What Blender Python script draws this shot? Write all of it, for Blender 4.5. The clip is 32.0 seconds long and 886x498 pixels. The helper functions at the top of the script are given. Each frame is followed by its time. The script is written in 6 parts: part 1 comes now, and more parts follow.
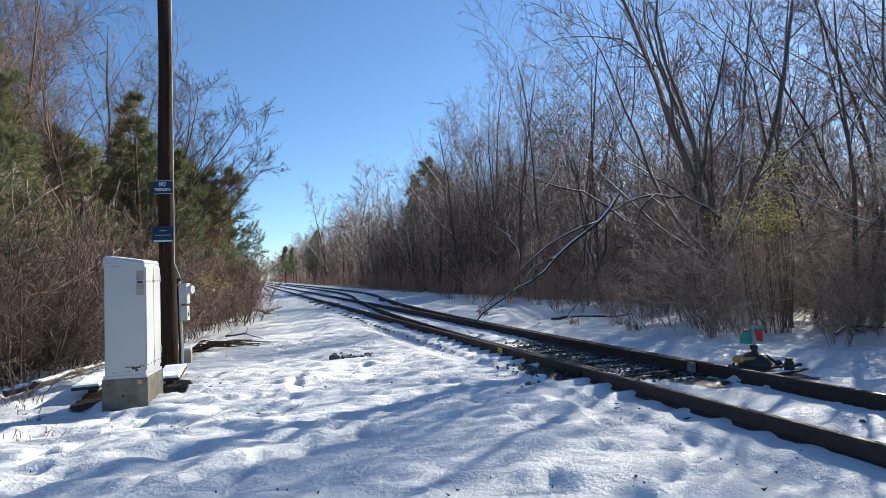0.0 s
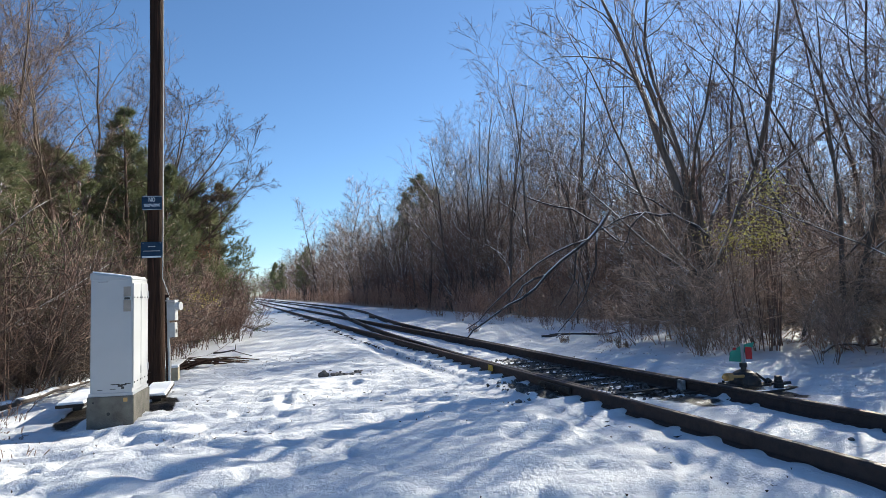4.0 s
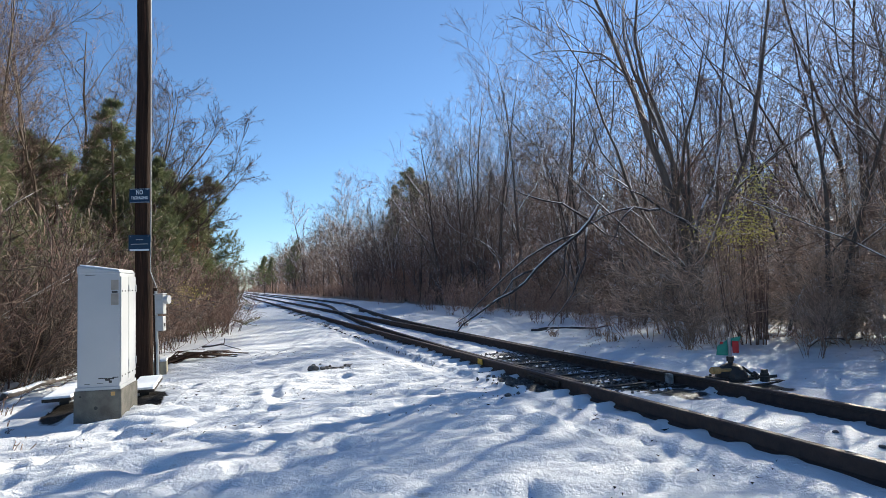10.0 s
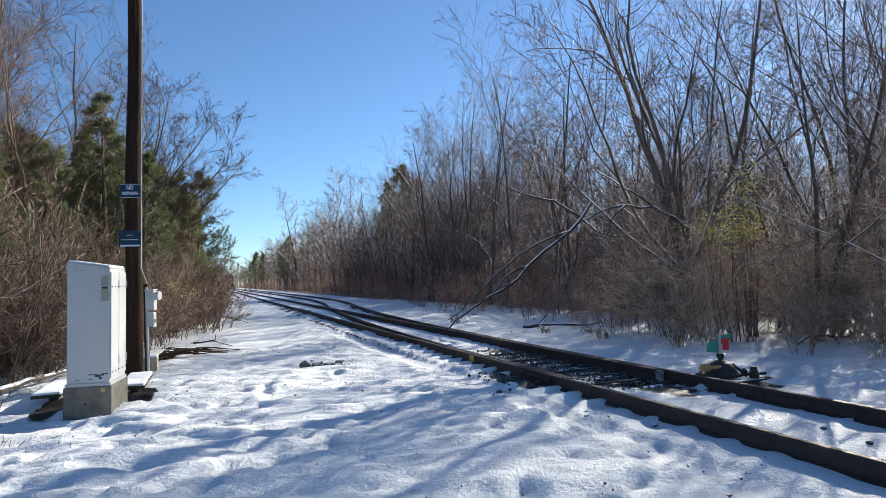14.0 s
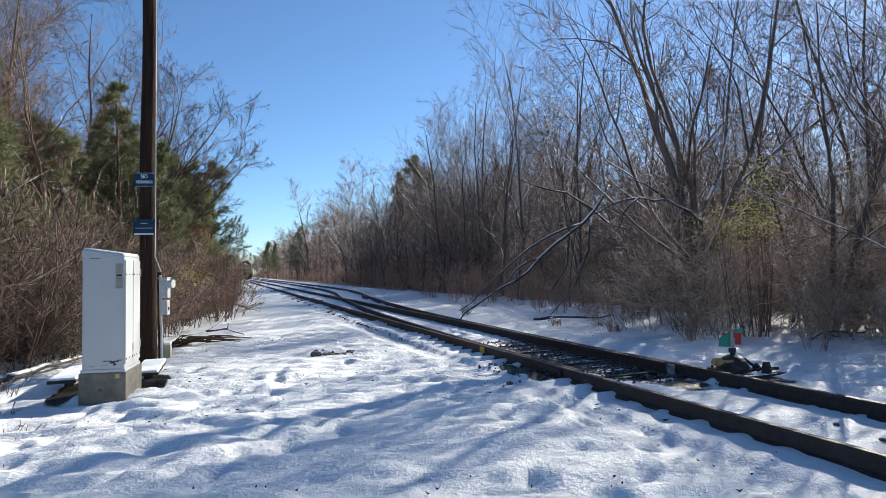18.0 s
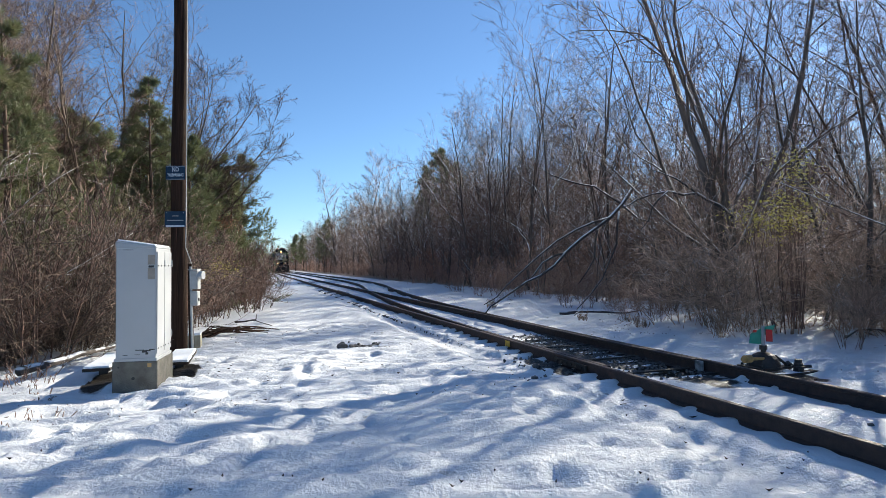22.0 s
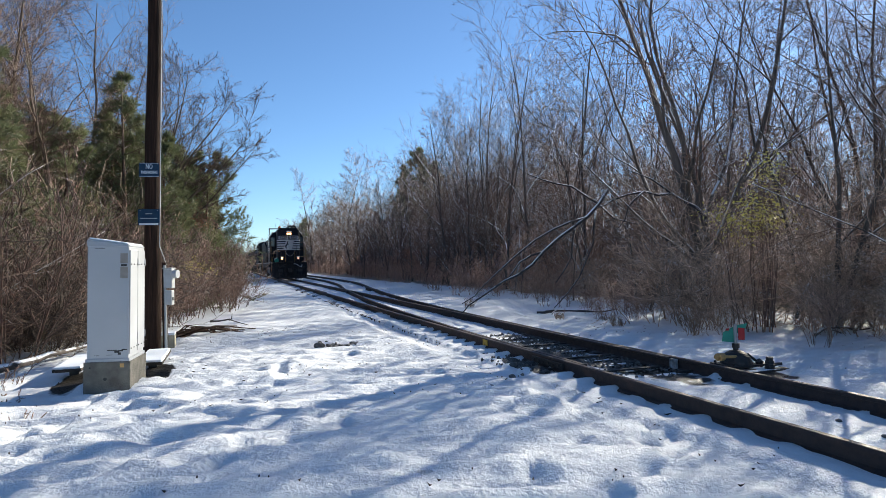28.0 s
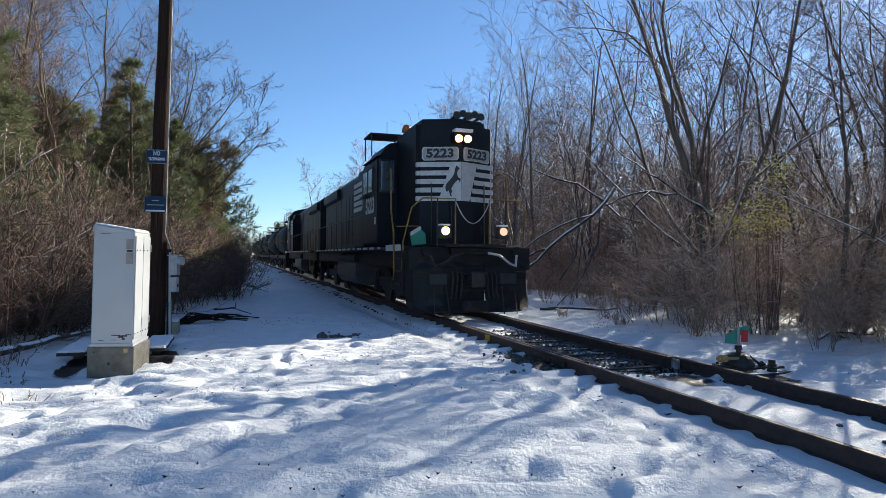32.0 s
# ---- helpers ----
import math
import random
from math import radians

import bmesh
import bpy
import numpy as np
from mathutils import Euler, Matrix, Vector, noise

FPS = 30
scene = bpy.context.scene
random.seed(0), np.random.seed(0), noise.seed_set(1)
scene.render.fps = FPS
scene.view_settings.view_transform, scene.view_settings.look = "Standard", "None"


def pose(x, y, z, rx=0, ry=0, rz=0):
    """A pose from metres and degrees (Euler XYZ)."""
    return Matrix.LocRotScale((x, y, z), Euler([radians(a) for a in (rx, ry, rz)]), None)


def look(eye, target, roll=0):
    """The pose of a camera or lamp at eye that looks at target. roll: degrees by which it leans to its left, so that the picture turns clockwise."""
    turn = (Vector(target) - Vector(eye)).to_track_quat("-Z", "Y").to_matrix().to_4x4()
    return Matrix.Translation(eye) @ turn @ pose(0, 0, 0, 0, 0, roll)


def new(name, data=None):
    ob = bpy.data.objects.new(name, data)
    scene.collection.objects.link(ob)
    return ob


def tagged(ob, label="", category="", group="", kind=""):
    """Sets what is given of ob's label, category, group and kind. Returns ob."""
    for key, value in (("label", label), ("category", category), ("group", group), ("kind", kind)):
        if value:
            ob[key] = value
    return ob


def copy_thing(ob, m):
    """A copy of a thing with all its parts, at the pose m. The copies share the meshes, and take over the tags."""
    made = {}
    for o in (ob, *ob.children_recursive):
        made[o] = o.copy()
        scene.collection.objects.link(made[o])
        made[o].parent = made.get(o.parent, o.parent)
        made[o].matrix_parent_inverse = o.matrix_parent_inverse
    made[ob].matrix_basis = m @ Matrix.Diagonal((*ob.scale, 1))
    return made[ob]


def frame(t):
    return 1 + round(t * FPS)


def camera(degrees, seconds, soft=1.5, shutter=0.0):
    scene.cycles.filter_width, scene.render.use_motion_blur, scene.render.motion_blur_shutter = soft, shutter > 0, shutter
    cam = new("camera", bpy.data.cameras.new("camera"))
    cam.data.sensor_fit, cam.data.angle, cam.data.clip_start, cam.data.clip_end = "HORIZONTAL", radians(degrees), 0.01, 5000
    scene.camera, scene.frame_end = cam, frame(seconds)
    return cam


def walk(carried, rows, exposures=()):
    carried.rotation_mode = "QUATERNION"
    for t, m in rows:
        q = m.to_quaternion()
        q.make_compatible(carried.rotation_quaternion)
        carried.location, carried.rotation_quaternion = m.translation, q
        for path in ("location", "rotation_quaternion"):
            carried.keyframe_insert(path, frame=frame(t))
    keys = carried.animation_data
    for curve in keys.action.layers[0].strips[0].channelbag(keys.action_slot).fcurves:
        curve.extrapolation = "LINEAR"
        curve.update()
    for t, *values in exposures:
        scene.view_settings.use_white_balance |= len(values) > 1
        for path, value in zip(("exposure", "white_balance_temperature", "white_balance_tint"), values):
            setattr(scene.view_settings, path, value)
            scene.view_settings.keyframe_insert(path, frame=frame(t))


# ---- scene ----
cam = camera(71.1, 32.0, soft=0.5)
EYE = (0.0, 0.0, 1.57)
# seconds, tilt, lean, turn: a phone held by hand at one spot
TURNS = [
    (0, 91.96, 2.78, 0.10), (0.5, 92.52, 2.95, 0.20), (1, 92.98, 2.73, 0.51), (1.5, 92.92, 2.66, 0.39),
    (2, 93.05, 2.53, 0.23), (2.5, 92.80, 2.70, 0.10), (3, 92.91, 2.83, 0.13), (3.5, 93.10, 2.77, 0.65),
    (4, 93.49, 2.60, -0.78), (4.5, 94.23, 2.96, -0.29), (6.5, 94.60, 2.35, -0.92), (7, 94.45, 2.43, -2.34),
    (7.5, 94.07, 2.36, -0.92), (8, 93.67, 2.47, -1.16), (8.5, 93.38, 2.42, -1.16), (9, 92.98, 2.49, -1.63),
    (9.5, 92.76, 2.46, -1.77), (10, 92.89, 2.49, -1.71), (10.5, 93.16, 2.38, -1.76), (11, 92.83, 2.30, -2.11),
    (11.5, 92.78, 2.37, -1.89), (12, 92.85, 2.51, -2.02), (12.5, 92.70, 2.33, -2.22), (13, 92.71, 2.24, -2.22),
    (13.5, 92.57, 2.32, -2.44), (15.5, 92.56, 2.20, -1.97), (16, 92.03, 1.82, -1.11), (16.5, 92.36, 1.95, -1.01),
    (17, 92.25, 1.82, -0.96), (17.5, 92.07, 1.87, -1.13), (18, 91.78, 1.74, -1.40), (18.5, 92.35, 1.50, -0.77),
    (19, 92.19, 1.01, -0.91), (19.5, 91.78, 0.80, -0.15), (20, 91.53, 0.17, 0.56), (20.5, 92.00, 0.83, 1.14),
    (21, 91.62, 0.32, 0.63), (21.5, 91.67, 0.40, 1.48), (22, 91.24, 1.33, 0.97), (22.5, 90.78, 0.87, 0.46),
    (23, 90.98, 0.23, 0.45), (23.5, 91.74, 0.57, 0.06), (24, 91.39, 0.58, 0.99), (24.5, 91.32, 0.25, 2.01),
    (25, 91.61, 0.13, 0.08), (25.5, 91.53, 0.48, 0.78), (27.5, 91.21, 0.91, 0.20), (28, 91.11, 1.24, -1.06),
    (28.5, 90.98, 1.15, -0.94), (29, 90.87, 1.39, -0.78), (29.5, 91.38, 0.84, -1.22), (30, 90.91, 1.68, -1.76),
    (30.5, 91.09, 1.07, -1.45), (31, 91.16, 0.60, -0.51), (31.5, 90.89, 0.22, -0.54), (32, 90.57, -0.26, -0.65),
]
walk(cam, [(t, pose(*EYE, rx, ry, rz)) for t, rx, ry, rz in TURNS], exposures=[(0.0, 1.13, 6600, 5), (32.0, 1.13, 6600, 5)])

# ---- light ----
SUN_AZ, SUN_EL = radians(40.5), radians(25.5)   # right of straight ahead, above the horizon
world = bpy.data.worlds.new("winter_sky")
scene.world = world
world.use_nodes = True
wn = world.node_tree.nodes
sky = wn.new("ShaderNodeTexSky")
sky.sky_type, sky.sun_disc = "NISHITA", False
sky.sun_elevation, sky.sun_rotation = SUN_EL, SUN_AZ
sky.altitude, sky.air_density, sky.dust_density, sky.ozone_density = 1500, 1.0, 0.35, 6.0
world.node_tree.links.new(sky.outputs[0], wn["Background"].inputs[0])
wn["Background"].inputs[1].default_value = 0.075
sun = new("sun", bpy.data.lights.new("sun", "SUN"))
sun.data.energy, sun.data.angle, sun.data.color = 5.0, radians(0.6), (1.0, 0.93, 0.83)
TO_SUN = Vector((math.sin(SUN_AZ) * math.cos(SUN_EL), math.cos(SUN_AZ) * math.cos(SUN_EL), math.sin(SUN_EL)))
sun.matrix_world = look(TO_SUN * 100, (0, 0, 0))


# ---- materials ----
def material(name, colour, rough=0.7, metal=0.0, second=None, scale=6.0, amount=0.5, bump=0.0, bump_scale=40.0,
             third=None, third_scale=1.2, third_at=0.62, stretch=(1, 1, 1), spread=0.0, spec=0.5, island=0.0):
    """Procedural surface: base colour mixed with a second by fine noise and with a third by broad stains."""
    m = bpy.data.materials.new(name)
    m.use_nodes = True
    nt = m.node_tree
    n, l = nt.nodes, nt.links
    b = n["Principled BSDF"]
    b.inputs["Roughness"].default_value, b.inputs["Metallic"].default_value = rough, metal
    b.inputs["Specular IOR Level"].default_value = spec
    co = n.new("ShaderNodeTexCoord")
    mp = n.new("ShaderNodeMapping")
    mp.inputs["Scale"].default_value = stretch
    l.new(co.outputs["Object"], mp.inputs[0])

    def tex(s, detail=6.0):
        t = n.new("ShaderNodeTexNoise")
        t.inputs["Scale"].default_value, t.inputs["Detail"].default_value = s, detail
        l.new(mp.outputs[0], t.inputs["Vector"])
        return t.outputs["Fac"]

    def mix(a, c, fac):
        x = n.new("ShaderNodeMix")
        x.data_type = "RGBA"
        for sock, v in ((x.inputs[0], fac), (x.inputs[6], a), (x.inputs[7], c)):
            if isinstance(v, (tuple, float)):
                sock.default_value = (*v, 1) if isinstance(v, tuple) else v
            else:
                l.new(v, sock)
        return x.outputs[2]

    def ramp(v, lo, hi, top=1.0):
        r = n.new("ShaderNodeMapRange")
        r.inputs[1].default_value, r.inputs[2].default_value, r.inputs[4].default_value = lo, hi, top
        l.new(v, r.inputs[0])
        return r.outputs[0]

    col = colour
    if second:
        col = mix(col, second, ramp(tex(scale), 0.5 - 0.2, 0.5 + 0.2, amount * 2 if amount < 0.5 else 1.0))
    if third:
        col = mix(col, third, ramp(tex(third_scale, 3.0), third_at, third_at + 0.08))
    if spread:
        oi = n.new("ShaderNodeObjectInfo")
        hsv = n.new("ShaderNodeHueSaturation")
        l.new(ramp(oi.outputs["Random"], 0, 1, 1.0), hsv.inputs["Fac"])
        vr = n.new("ShaderNodeMapRange")
        vr.inputs[3].default_value, vr.inputs[4].default_value = 1 - spread, 1 + spread
        l.new(oi.outputs["Random"], vr.inputs[0])
        l.new(vr.outputs[0], hsv.inputs["Value"])
        hsv.inputs["Fac"].default_value = 1.0
        for k in list(hsv.inputs["Fac"].links):
            l.remove(k)
        if isinstance(col, tuple):
            hsv.inputs["Color"].default_value = (*col, 1)
        else:
            l.new(col, hsv.inputs["Color"])
        col = hsv.outputs[0]
    if island:
        gi = n.new("ShaderNodeNewGeometry")
        hv = n.new("ShaderNodeHueSaturation")
        vi = n.new("ShaderNodeMapRange")
        vi.inputs[3].default_value, vi.inputs[4].default_value = 1 - island, 1 + island
        l.new(gi.outputs["Random Per Island"], vi.inputs[0])
        l.new(vi.outputs[0], hv.inputs["Value"])
        l.new(col, hv.inputs["Color"])
        col = hv.outputs[0]
    if isinstance(col, tuple):
        b.inputs["Base Color"].default_value = (*col, 1)
    else:
        l.new(col, b.inputs["Base Color"])
    if bump:
        bp = n.new("ShaderNodeBump")
        bp.inputs["Strength"].default_value, bp.inputs["Distance"].default_value = bump, 0.02
        l.new(tex(bump_scale), bp.inputs["Height"])
        l.new(bp.outputs[0], b.inputs["Normal"])
    return m


def snow_dusted(m, lo=0.35, hi=0.75, patch=3.0, at=0.5):
    """Lays thawing snow on the upper sides of a surface, in patches."""
    nt = m.node_tree
    n, l = nt.nodes, nt.links
    b = n["Principled BSDF"]
    src = b.inputs["Base Color"].links[0].from_socket if b.inputs["Base Color"].links else None
    g = n.new("ShaderNodeNewGeometry")
    sep = n.new("ShaderNodeSeparateXYZ")
    l.new(g.outputs["Normal"], sep.inputs[0])
    up = n.new("ShaderNodeMapRange")
    up.inputs[1].default_value, up.inputs[2].default_value = lo, hi
    l.new(sep.outputs[2], up.inputs[0])
    t = n.new("ShaderNodeTexNoise")
    t.inputs["Scale"].default_value = patch
    l.new(g.outputs["Position"], t.inputs["Vector"])
    pr = n.new("ShaderNodeMapRange")
    pr.inputs[1].default_value, pr.inputs[2].default_value = at, at + 0.06
    l.new(t.outputs["Fac"], pr.inputs[0])
    mul = n.new("ShaderNodeMath")
    mul.operation = "MULTIPLY"
    l.new(up.outputs[0], mul.inputs[0]), l.new(pr.outputs[0], mul.inputs[1])
    x = n.new("ShaderNodeMix")
    x.data_type = "RGBA"
    l.new(mul.outputs[0], x.inputs[0])
    if src:
        l.new(src, x.inputs[6])
    else:
        x.inputs[6].default_value = b.inputs["Base Color"].default_value
    x.inputs[7].default_value = (0.85, 0.87, 0.9, 1)
    l.new(x.outputs[2], b.inputs["Base Color"])
    return m


def glowing(name, colour, strength):
    m = bpy.data.materials.new(name)
    m.use_nodes = True
    b = m.node_tree.nodes["Principled BSDF"]
    b.inputs["Base Color"].default_value = (*colour, 1)
    b.inputs["Emission Color"].default_value = (*colour, 1)
    b.inputs["Emission Strength"].default_value = strength
    return m


SNOW_ON = material("snow_cap", (0.86, 0.88, 0.91), 0.6, second=(0.8, 0.83, 0.88), scale=9, bump=0.4, bump_scale=30)
BARK = snow_dusted(material("grey_bark", (0.15, 0.125, 0.108), 0.8, second=(0.08, 0.066, 0.057), scale=9, stretch=(1, 1, .25), bump=0.6, bump_scale=30, spread=0.3, spec=0.2), 0.22, 0.45, 2.2, 0.40)
TWIG = snow_dusted(material("bare_twigs", (0.23, 0.148, 0.115), 0.7, second=(0.125, 0.082, 0.068), scale=3, island=0.45, spread=0.3, spec=0.2), 0.55, 0.8, 2.4, 0.53)
DRY_BARK = material("dry_bark", (0.23, 0.185, 0.14), 0.85, second=(0.11, 0.087, 0.068), scale=9, stretch=(1, 1, .25), bump=0.6, bump_scale=30, spread=0.3, spec=0.2)
DRY_TWIG = material("dry_twigs", (0.17, 0.115, 0.088), 0.75, second=(0.10, 0.067, 0.055), scale=3, island=0.45, spread=0.3, spec=0.2)
DARK_BARK = snow_dusted(material("wet_dark_bark", (0.06, 0.05, 0.05), 0.8, second=(0.03, 0.027, 0.027), scale=9, bump=0.6), 0.45, 0.75, 2.5, 0.36)
RED_TWIG = snow_dusted(material("red_brown_twigs", (0.42, 0.265, 0.195), 0.65, second=(0.22, 0.135, 0.1), scale=3, island=0.75, spread=0.25, spec=0.3), 0.6, 0.85, 3.0, 0.6)
STRAW_TWIG = snow_dusted(material("tan_twigs", (0.56, 0.40, 0.29), 0.65, second=(0.30, 0.205, 0.15), scale=3, island=0.75, spread=0.3, spec=0.3), 0.55, 0.8, 3.0, 0.54)
DULL_RED_TWIG = material("dull_red_twigs", (0.21, 0.125, 0.094), 0.7, second=(0.12, 0.072, 0.056), scale=3, island=0.65, spread=0.3)
BRAMBLE = material("brown_brambles", (0.17, 0.118, 0.084), 0.7, second=(0.05, 0.034, 0.026), scale=3, island=0.85, spread=0.35)
PINE_BARK = snow_dusted(material("pine_bark", (0.16, 0.10, 0.07), 0.9, second=(0.08, 0.055, 0.04), scale=12, bump=0.6), 0.55, 0.85, 2.0, 0.55)
NEEDLE = material("pine_needles", (0.14, 0.18, 0.085), 0.6, second=(0.24, 0.24, 0.12), scale=1.3, spread=0.25)
def leafy(m, share=0.3):
    """Lets light through thin leaves and needles."""
    nt = m.node_tree
    b = nt.nodes["Principled BSDF"]
    tr = nt.nodes.new("ShaderNodeBsdfTranslucent")
    nt.links.new(b.inputs["Base Color"].links[0].from_socket, tr.inputs[0])
    mx = nt.nodes.new("ShaderNodeMixShader")
    mx.inputs[0].default_value = share
    nt.links.new(b.outputs[0], mx.inputs[1]), nt.links.new(tr.outputs[0], mx.inputs[2])
    nt.links.new(mx.outputs[0], nt.nodes["Material Output"].inputs[0])
    return m


leafy(NEEDLE, 0.3)
VINE = material("yellow_green_leaves", (0.72, 0.62, 0.13), 0.6, second=(0.5, 0.44, 0.1), scale=2.0)
leafy(VINE)
DRY_LEAF = material("dry_leaves", (0.34, 0.17, 0.09), 0.8, second=(0.22, 0.10, 0.06), scale=2.0)
GRASS = material("dry_grass", (0.32, 0.21, 0.14), 0.8, second=(0.2, 0.13, 0.085), scale=5)
STEEL = material("rusty_rail", (0.065, 0.040, 0.033), 0.75, 0.1, second=(0.035, 0.024, 0.022), scale=14, bump=0.3, bump_scale=60, third=(0.085, 0.048, 0.036), third_scale=2.5)
SHINE = material("dull_rail_head", (0.10, 0.066, 0.055), 0.6, 0.3, second=(0.06, 0.042, 0.037), scale=8)
TIE = snow_dusted(material("creosoted_wood", (0.07, 0.052, 0.042), 0.9, second=(0.03, 0.024, 0.02), scale=14, stretch=(.3, 2, 2), bump=0.6), 0.7, 0.95, 5.0, 0.44)
CONCRETE = material("weathered_concrete", (0.17, 0.16, 0.135), 0.9, second=(0.09, 0.083, 0.07), scale=7, bump=0.5, bump_scale=50, third=(0.14, 0.12, 0.1), third_scale=4)
CASE = material("light_grey_paint", (0.42, 0.43, 0.44), 0.4, second=(0.37, 0.38, 0.39), scale=2.2, amount=0.35, third=(0.37, 0.36, 0.34), third_scale=1.6, third_at=0.66)
GREY_BOX = material("grey_meter_box", (0.42, 0.43, 0.43), 0.5, 0.2, second=(0.33, 0.34, 0.34), scale=8)
TAPE = material("faded_label", (0.33, 0.29, 0.25), 0.8, second=(0.25, 0.22, 0.19), scale=14)
BLACK = material("dull_black", (0.02, 0.02, 0.021), 0.6, second=(0.035, 0.033, 0.03), scale=6)
POLE = material("creosote_pole", (0.052, 0.029, 0.02), 0.9, second=(0.02, 0.013, 0.01), scale=9, stretch=(3, 3, .15), bump=0.9, bump_scale=30, third=(0.11, 0.055, 0.036), third_scale=5, spec=0.12)
SIGN_BLUE = material("faded_blue_sign", (0.012, 0.034, 0.068), 0.75, second=(0.02, 0.048, 0.088), scale=12, spec=0.2)
SIGN_WHITE = material("sign_white", (0.55, 0.62, 0.68), 0.6)
WIRE = material("grey_cable", (0.5, 0.5, 0.5), 0.6)
GREEN = material("target_green", (0.02, 0.28, 0.19), 0.45, second=(0.025, 0.23, 0.16), scale=8)
RED = material("target_red", (0.55, 0.02, 0.02), 0.45, second=(0.42, 0.02, 0.02), scale=8)
FROSTED = material("frosted_iron", (0.42, 0.43, 0.44), 0.7, second=(0.06, 0.05, 0.045), scale=13, bump=0.8)
IRON = material("black_iron", (0.03, 0.028, 0.028), 0.55, 0.4, second=(0.055, 0.045, 0.04), scale=12, bump=0.4)
LEVER = material("weathered_orange_paint", (0.52, 0.31, 0.11), 0.7, second=(0.34, 0.2, 0.08), scale=14)
YELLOW = material("rail_yellow_paint", (0.6, 0.38, 0.03), 0.7, second=(0.3, 0.18, 0.03), scale=20)
STONE = material("ballast_stone", (0.16, 0.15, 0.145), 0.9, second=(0.09, 0.085, 0.08), scale=12, bump=0.5, spread=0.3)
LOCO = material("loco_black", (0.006, 0.008, 0.013), 0.5, second=(0.011, 0.012, 0.016), scale=2.5, third=(0.02, 0.02, 0.021), third_scale=0.9, third_at=0.6, bump=0.1, spec=0.2)
UNDER = material("oily_grime", (0.008, 0.008, 0.0085), 0.6, second=(0.018, 0.016, 0.015), scale=4, bump=0.5, third=(0.035, 0.03, 0.026), third_scale=2.2, third_at=0.6, spec=0.3)
BOARD = material("weathered_board", (0.42, 0.42, 0.41), 0.6, second=(0.3, 0.3, 0.29), scale=12)
WHITE = material("loco_white", (0.62, 0.62, 0.6), 0.5, second=(0.48, 0.48, 0.46), scale=9)
GOLD = material("grab_yellow", (0.28, 0.16, 0.035), 0.6, second=(0.16, 0.095, 0.03), scale=9)
GLASS = material("cab_glass", (0.05, 0.07, 0.09), 0.08, 0.0, spec=0.8)
LAMP = glowing("headlight_glow", (1.0, 0.52, 0.2), 3.0)
DIM = glowing("dim_headlight_glow", (1.0, 0.52, 0.32), 0.5)
AMBER = material("amber_lens", (0.5, 0.13, 0.02), 0.3)
TANK = material("tank_black", (0.010, 0.012, 0.011), 0.6, second=(0.02, 0.022, 0.021), scale=1.5, spec=0.2)
HOSE = material("grey_hose", (0.4, 0.4, 0.4), 0.5)


# ---- building helpers ----
def bm_of(verts, faces):
    me = bpy.data.meshes.new("mesh")
    me.from_pydata([tuple(v) for v in verts], [], [tuple(f) for f in faces])
    return me


def part(name, src, mat, parent=None, label="", smooth=False):
    """Links a bmesh or a mesh as ONE object under a thing or a part."""
    if isinstance(src, bmesh.types.BMesh):
        me = bpy.data.meshes.new(name)
        src.to_mesh(me)
        src.free()
    else:
        me = src
    me.name = name
    if smooth:
        me.shade_smooth()
    if not me.materials:
        me.materials.append(mat)
    ob = new(name, me)
    ob.parent = parent
    return tagged(ob, label) if label else ob


def thing(name, label, category, m=None, group="", kind=""):
    ob = tagged(new(name), label, category, group, kind)
    ob.empty_display_size = 0.2
    if m is not None:
        ob.matrix_world = m
    return ob


def box(bm, c, s, bevel=0.0, m=None):
    """A box with its middle at c and its size s."""
    got = bmesh.ops.create_cube(bm, size=1.0)["verts"]
    for v in got:
        v.co = Vector((v.co.x * s[0] + c[0], v.co.y * s[1] + c[1], v.co.z * s[2] + c[2]))
    if bevel:
        edges = {e for v in got for e in v.link_edges}
        got = bmesh.ops.bevel(bm, geom=list(edges), offset=bevel, segments=2, affect="EDGES", profile=0.6)["verts"]
    if m is not None:
        bmesh.ops.transform(bm, matrix=m, verts=list({v for v in got}))
    return bm


def boxed(*boxes, bevel=0.0):
    bm = bmesh.new()
    for c, s in boxes:
        box(bm, c, s, bevel)
    return bm


def rod(bm, a, b, r, n=8, r2=None):
    """A round bar from a to b."""
    a, b = Vector(a), Vector(b)
    d = b - a
    m = Matrix.Translation((a + b) / 2) @ d.to_track_quat("Z", "Y").to_matrix().to_4x4()
    bmesh.ops.create_cone(bm, cap_ends=True, segments=n, radius1=r, radius2=r if r2 is None else r2, depth=d.length, matrix=m)
    return bm


def rods(pairs, r, n=8):
    bm = bmesh.new()
    for a, b in pairs:
        rod(bm, a, b, r, n)
    return bm


